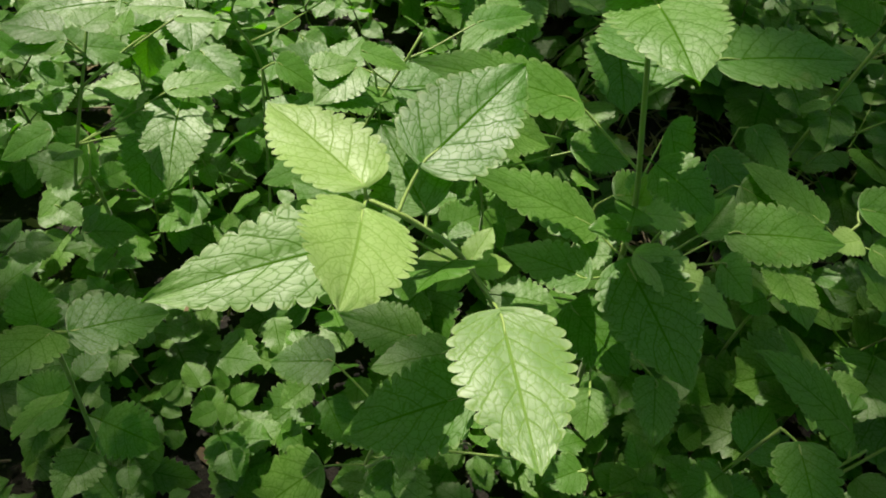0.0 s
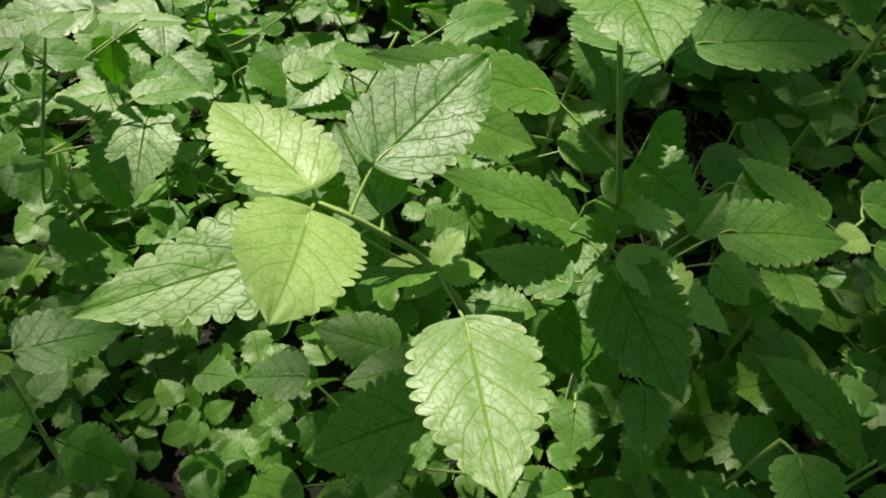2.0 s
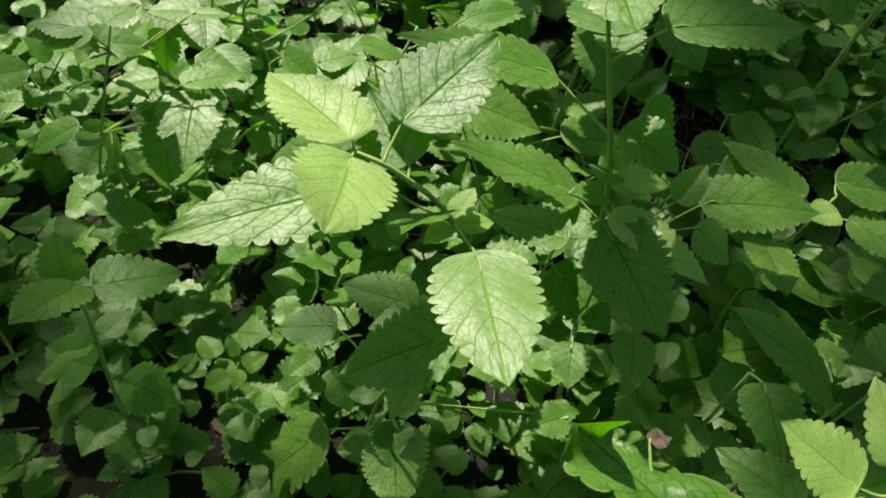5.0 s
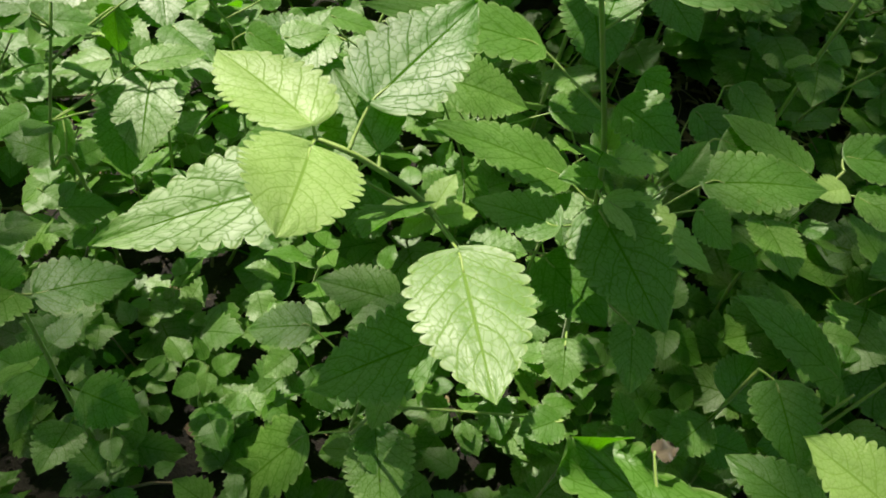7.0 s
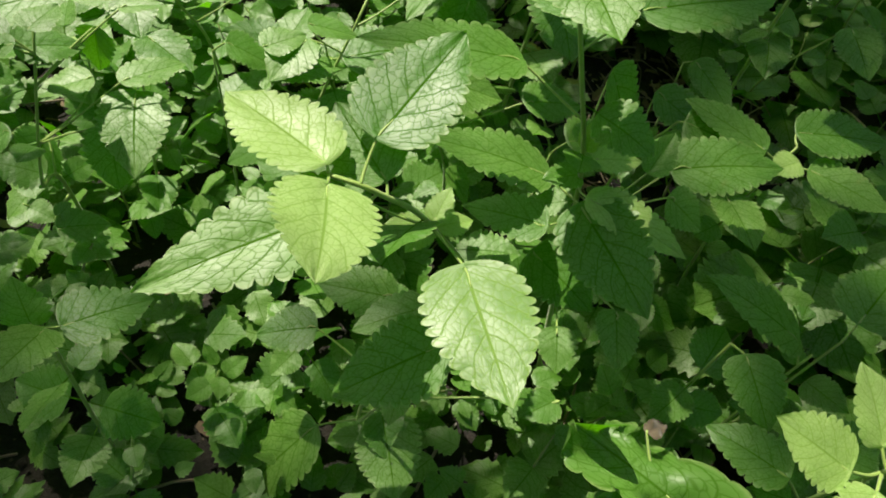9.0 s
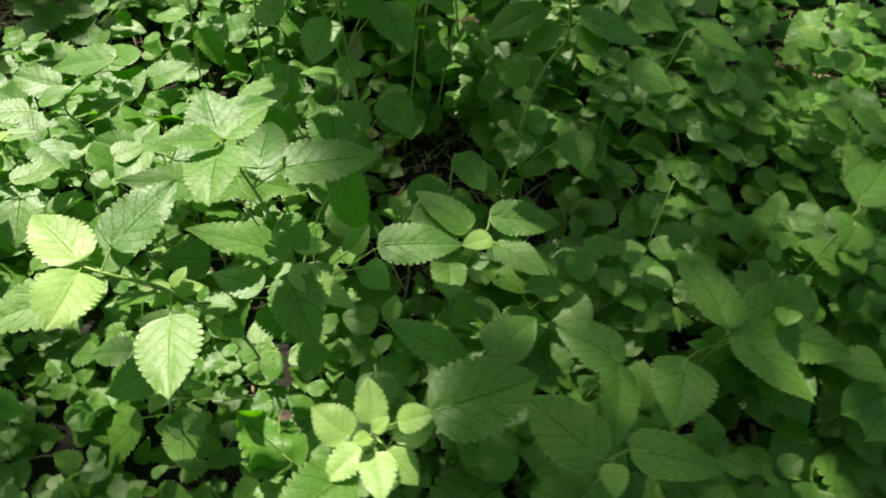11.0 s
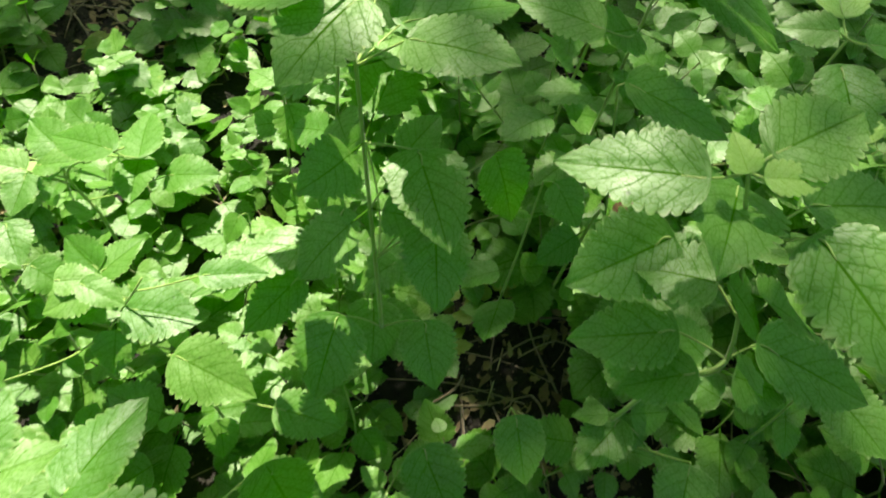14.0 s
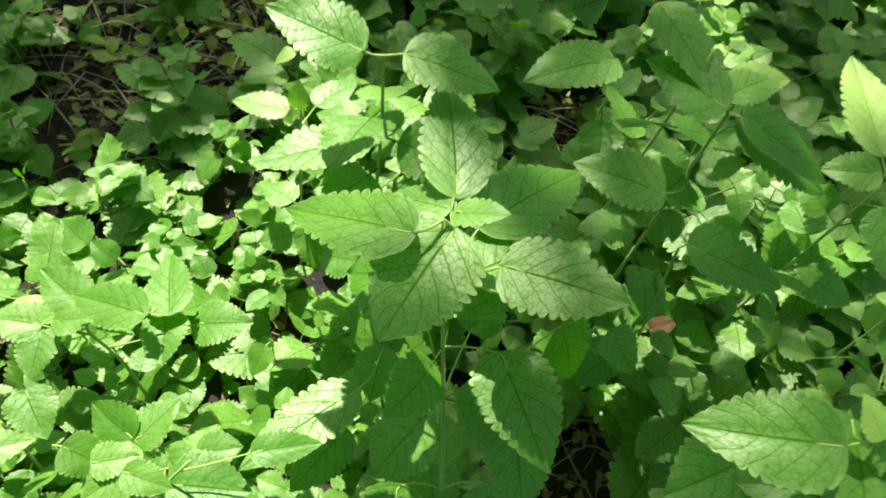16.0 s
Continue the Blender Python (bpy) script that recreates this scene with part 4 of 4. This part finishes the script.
def plain_blades(count, teeth, fine, columns, seed):
    made = []
    for k in range(count):
        rng = random.Random(seed + k)
        v, f, u = blade(1.0, rng.uniform(0.72, 0.95), teeth, fine, columns, rng.uniform(0.03, 0.18), rng.uniform(-0.02, 0.22), rng.uniform(0.02, 0.08), seed + k, rng.uniform(-0.1, 0.05))
        made.append((np.array([tuple(p) for p in v]), np.array(f), np.array(u)))
    return made


FAR_BLADES = plain_blades(8, 7, (0.0, 0.6), 2, 300)
PLAIN_BLADES = plain_blades(6, 5, (0.0,), 1, 340)


def lay(mass, at, turn, scale, rng, blades):
    verts, faces, uvs = rng.choice(blades)
    mass.add(verts @ (np.array(turn).T * scale) + np.array(at), faces, uvs)


def side_leaves():
    """Small leaves from the axils along the stems of the set herbs."""
    rng = random.Random(31)
    for herb in [ob for ob in scene.objects if "line" in ob]:
        flat = list(herb["line"])
        line = [Vector(flat[k:k + 3]) for k in range(0, len(flat), 3)]
        spin, last = rng.uniform(0, 6.3), line[0].z + 0.015
        for p in line[2:]:
            if p.z - last < 0.026 or p.z > line[-1].z - 0.035:
                continue
            last = p.z
            spin += math.pi / 2
            for half in (0, 1):
                if rng.random() < 0.2:
                    continue
                scale = rng.uniform(0.024, 0.050) if line[-1].z > 0.24 and p.y > 0.45 else rng.uniform(0.016, 0.034)
                ob = new("leaf", rng.choice(BED_LEAF))
                ob.parent = herb
                ob.matrix_basis = Matrix.Translation(p - herb.location) @ leaf_turn(spin + half * math.pi + rng.gauss(0, 0.3), rng.gauss(0.05, 0.3), rng).to_4x4() @ Matrix.Diagonal((scale, scale, scale, 1))
        del herb["line"]


side_leaves()


def sow_bed():
    rng = random.Random(7)
    placed = []
    mass = Mass()
    stalks = Mass()
    tries = single = 0
    while len(placed) < 1900 and tries < 60000:
        tries += 1
        x, y = rng.uniform(-2.2, 2.8), rng.uniform(-1.2, 3.6)
        reach = math.hypot((x - 0.3) / 2.3, (y - 1.1) / 2.1) + 0.35 * noise.noise((x * 1.1, y * 1.1, 9.0))
        if reach > 0.95 or (reach > 0.6 and rng.random() < (reach - 0.6) * 2.2):
            continue
        if rng.random() < bare(x, y) * 0.98 or (y < 0.11 - 0.5 * (x + 0.3) and x < 0.4 and y > -0.6) or math.hypot(x - 0.15, y + 0.07) < 0.14:
            continue
        if y > 0.95 and noise.noise((x * 5.5, y * 5.5, 2.2)) > (0.14 if x > 0.3 else 0.1) and rng.random() < 0.85:
            continue
        near = 0.075 if x > 0.5 and 1.0 < y < 1.8 else (0.060 if x > 0.2 else 0.053) if y < 0.9 and -0.9 < x < 1.3 else 0.056 if y < 1.9 else 0.075
        if any((x - a) ** 2 + (y - b) ** 2 < near * near for a, b in placed):
            continue
        placed.append((x, y))
        h = canopy(x, y) * rng.uniform(0.50, 1.30) - ground_height(x, y) * 0.5
        # beside the set herbs the low ones stay under their leaves
        for a, b, top in TALL_AT:
            if (x - a) ** 2 + (y - b) ** 2 < 0.0025 and top > 0.1:
                h = min(h, 0.5 * top)
        if 0.10 < x < 0.36 and 0.34 < y < 0.56:
            h = min(h, 0.065)
        h = max(0.035, h)
        size = rng.uniform(0.030, 0.056) * (1.40 if x > 0.15 or y > 0.8 else 1.08) * (0.75 if h < 0.07 else 1.0) * (0.78 if x < 0.08 and y < 0.27 else 1.0)
        spread = 0.22 if x > 0.2 else 0.34
        if -0.75 < x < 1.15 and 0.1 < y < 1.35 and single < 300:
            single += 1
            bed_herb(x, y, h, size, spread, rng, "low green herb with toothed leaves in the bed" if h < 0.1 else "leafy green herb with toothed leaves in the bed")
            continue
        line, leaves = herb_plan(h, size, rng, spread)
        root = Vector((x, y, ground_height(x, y) - 0.005))
        for at, turn, scale, top in leaves:
            lay(mass, root + at, turn, scale, rng, FAR_BLADES if -0.8 < x < 1.25 and y < 1.5 else PLAIN_BLADES)
        v, f = tube([p + root for p in line], [0.0014 - 0.0008 * k / len(line) for k in range(len(line))], 4)
        stalks.add(np.array([tuple(p) for p in v]), np.array(f[:-2]), np.zeros((len(v), 2)))
    # the lower leaves that fill the bed between the stems, their green darkened as shade
    for _ in range(1500):
        x, y = rng.uniform(-0.9, 1.4), rng.uniform(0.08, 1.9)
        if rng.random() < bare(x, y) * 0.97 or y < 0.10 - 0.5 * (x + 0.3):
            continue
        z = ground_height(x, y) + rng.uniform(0.012, max(0.03, 0.32 * canopy(x, y)))
        lay(mass, (x, y, z), leaf_turn(rng.uniform(0, 6.3), rng.gauss(0.05, 0.3), rng, 0.3), rng.uniform(0.018, 0.042), rng, FAR_BLADES if y < 1.1 else PLAIN_BLADES)
    # small leaves that crowd the near edge of the bed
    for _ in range(600):
        x, y = rng.uniform(-0.40, 0.22), rng.uniform(-0.12, 0.26)
        z = ground_height(x, y) + rng.uniform(0.01, 0.055)
        lay(mass, (x, y, z), leaf_turn(rng.uniform(0, 6.3), rng.gauss(0.1, 0.3), rng, 0.35), rng.uniform(0.014, 0.032), rng, FAR_BLADES)
    mass.build("herb_leaves", shade_toned_leaf, "dense green toothed herb leaves filling the bed", "herb leaves")
    stalks.build("herb_stalks", stem_dark, "thin green herb stems standing in the bed", "stems")


sow_bed()


def edge_clumps():
    """Bushy herbs that stand by themselves in the open soil behind the bed."""
    rng = random.Random(41)
    for x, y in ((-0.62, 0.72), (-0.58, 0.68), (-0.66, 0.67), (-0.61, 0.64), (-0.40, 0.74), (-0.37, 0.71), (-0.21, 0.98), (-0.17, 0.95)):
        bed_herb(x, y, rng.uniform(0.07, 0.12), rng.uniform(0.036, 0.048), 0.3, rng, "bushy green herb standing in open dark soil")


edge_clumps()


# ---------------------------------------------------------------- low growth, litter and twigs
def scatter(name, label, category, material, count, make, seed, where):
    rng = random.Random(seed)
    verts, faces, uvs = [], [], []
    done = 0
    while done < count:
        x, y = where(rng)
        made = make(rng, x, y)
        if made is None:
            continue
        v, f, u = made
        k = len(verts)
        verts += v
        faces += [tuple(i + k for i in face) for face in f]
        uvs += u
        done += 1
    tagged(mesh_object(name, verts, faces, material, None, uvs), label, category, kind="stuff")


def small_leaf(rng, x, y):
    size = rng.uniform(0.010, 0.026)
    v, f, u = blade(size, size * rng.uniform(0.65, 0.9), 5, (0.0, 0.6), 1, rng.uniform(0, 0.2), rng.uniform(0, 0.2), 0.05, rng.randrange(999))
    turn = Euler((rng.gauss(0.15, 0.3), rng.gauss(0, 0.3), rng.uniform(0, 6.3))).to_matrix()
    at = Vector((x, y, ground_height(x, y) + rng.uniform(0.006, 0.035)))
    return [turn @ p + at for p in v], f, u


def dry_bit(rng, x, y):
    size = rng.uniform(0.006, 0.022)
    v, f, u = blade(size, size * rng.uniform(0.3, 0.6), 3, (0.0, 0.6), 1, rng.uniform(-0.3, 0.3), rng.uniform(0, 0.8), 0.1, rng.randrange(999))
    turn = Euler((rng.gauss(0, 0.4), rng.gauss(0, 0.4), rng.uniform(0, 6.3))).to_matrix()
    at = Vector((x, y, ground_height(x, y) + 0.006))
    return [turn @ p + at for p in v], f, u


def clod(rng, x, y):
    """A rough crumb of soil: a lumpy six-sided body."""
    size = rng.uniform(0.0015, 0.005) * (1.8 if rng.random() < 0.12 else 1.0)
    at = Vector((x, y, ground_height(x, y) + 0.3 * size))
    turn = Euler((rng.uniform(0, 6.3), rng.uniform(0, 6.3), rng.uniform(0, 6.3))).to_matrix()
    v = [at + turn @ (Vector(p) * size * rng.uniform(0.6, 1.3)) for p in ((1, 0, 0), (0.3, 0.95, 0), (-0.8, 0.6, 0), (-0.8, -0.6, 0), (0.3, -0.95, 0), (0, 0, 0.9), (0, 0, -0.9))]
    f = [(k, (k + 1) % 5, 5) for k in range(5)] + [((k + 1) % 5, k, 6) for k in range(5)]
    return v, f, [(0.5, 0.5)] * 7


def thin_stalk(rng, x, y):
    a, reach = rng.uniform(0, 6.3), rng.uniform(0.03, 0.14)
    z = ground_height(x, y) + 0.004
    end = Vector((math.cos(a) * reach, math.sin(a) * reach, rng.uniform(0, 0.02)))
    mid = end * 0.5 + Vector((rng.gauss(0, 0.006), rng.gauss(0, 0.006), rng.uniform(0, 0.012)))
    line = smooth_line([(0, 0, 0), mid, end], 3)
    v, f = tube([p + Vector((x, y, z)) for p in line], [rng.uniform(0.0005, 0.0013)] * len(line), 4)
    return v, f, [(0.5, 0.5)] * len(v)


def anywhere(rng):
    while True:
        x, y = rng.uniform(-1.1, 1.5), rng.uniform(0.08, 2.3)
        if rng.random() > 0.8 * bare(x, y):
            return x, y


def patches(rng):
    while True:
        x, y = rng.uniform(-0.95, 1.15), rng.uniform(0.10, 1.35)
        if rng.random() < 0.10 + 0.90 * bare(x, y):
            return x, y


def open_soil(rng):
    """A place in one of the open patches, gathered in small clumps."""
    while True:
        x, y = rng.uniform(-0.85, 0.15), rng.uniform(0.55, 1.2)
        if bare(x, y) > 0.25 and noise.noise((x * 9.0, y * 9.0, 6.6)) > 0.08:
            return x, y


scatter("low_leaves", "small green seedling leaves low over the soil", "seedlings", shade_toned_leaf, 1500, small_leaf, 21, anywhere)
scatter("seedlings", "small yellowish green seedlings in clumps on bare soil", "seedlings", seedling_leaf, 420, small_leaf, 24, open_soil)
scatter("leaf_litter", "dry brown and straw-coloured leaf litter on soil", "leaf litter", dry_leaf, 3200, dry_bit, 22, patches)
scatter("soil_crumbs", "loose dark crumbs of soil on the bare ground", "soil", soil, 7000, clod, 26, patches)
scatter("dead_stalks", "thin dry stalks lying on the soil", "dry stalks", straw, 130, thin_stalk, 23, patches)
scatter("thin_twigs", "thin dark brown twigs lying crosswise on the soil", "twigs", twig_bark, 620, thin_stalk, 25, patches)


def twig(points, radius, label):
    line = smooth_line(points, 5)
    root = Vector(points[0])
    verts, faces = tube([p - root for p in line], [radius * (1.1 - 0.5 * k / len(line)) for k in range(len(line))], 7)
    ob = mesh_object("twig", verts, faces, straw)
    ob.location = root
    tagged(ob, label, "twig")


twig(((0.68, 1.03, 0.03), (0.76, 1.07, 0.035), (0.84, 1.08, 0.03), (0.93, 1.12, 0.028)), 0.003, "bare pale twig lying on the soil among herbs")
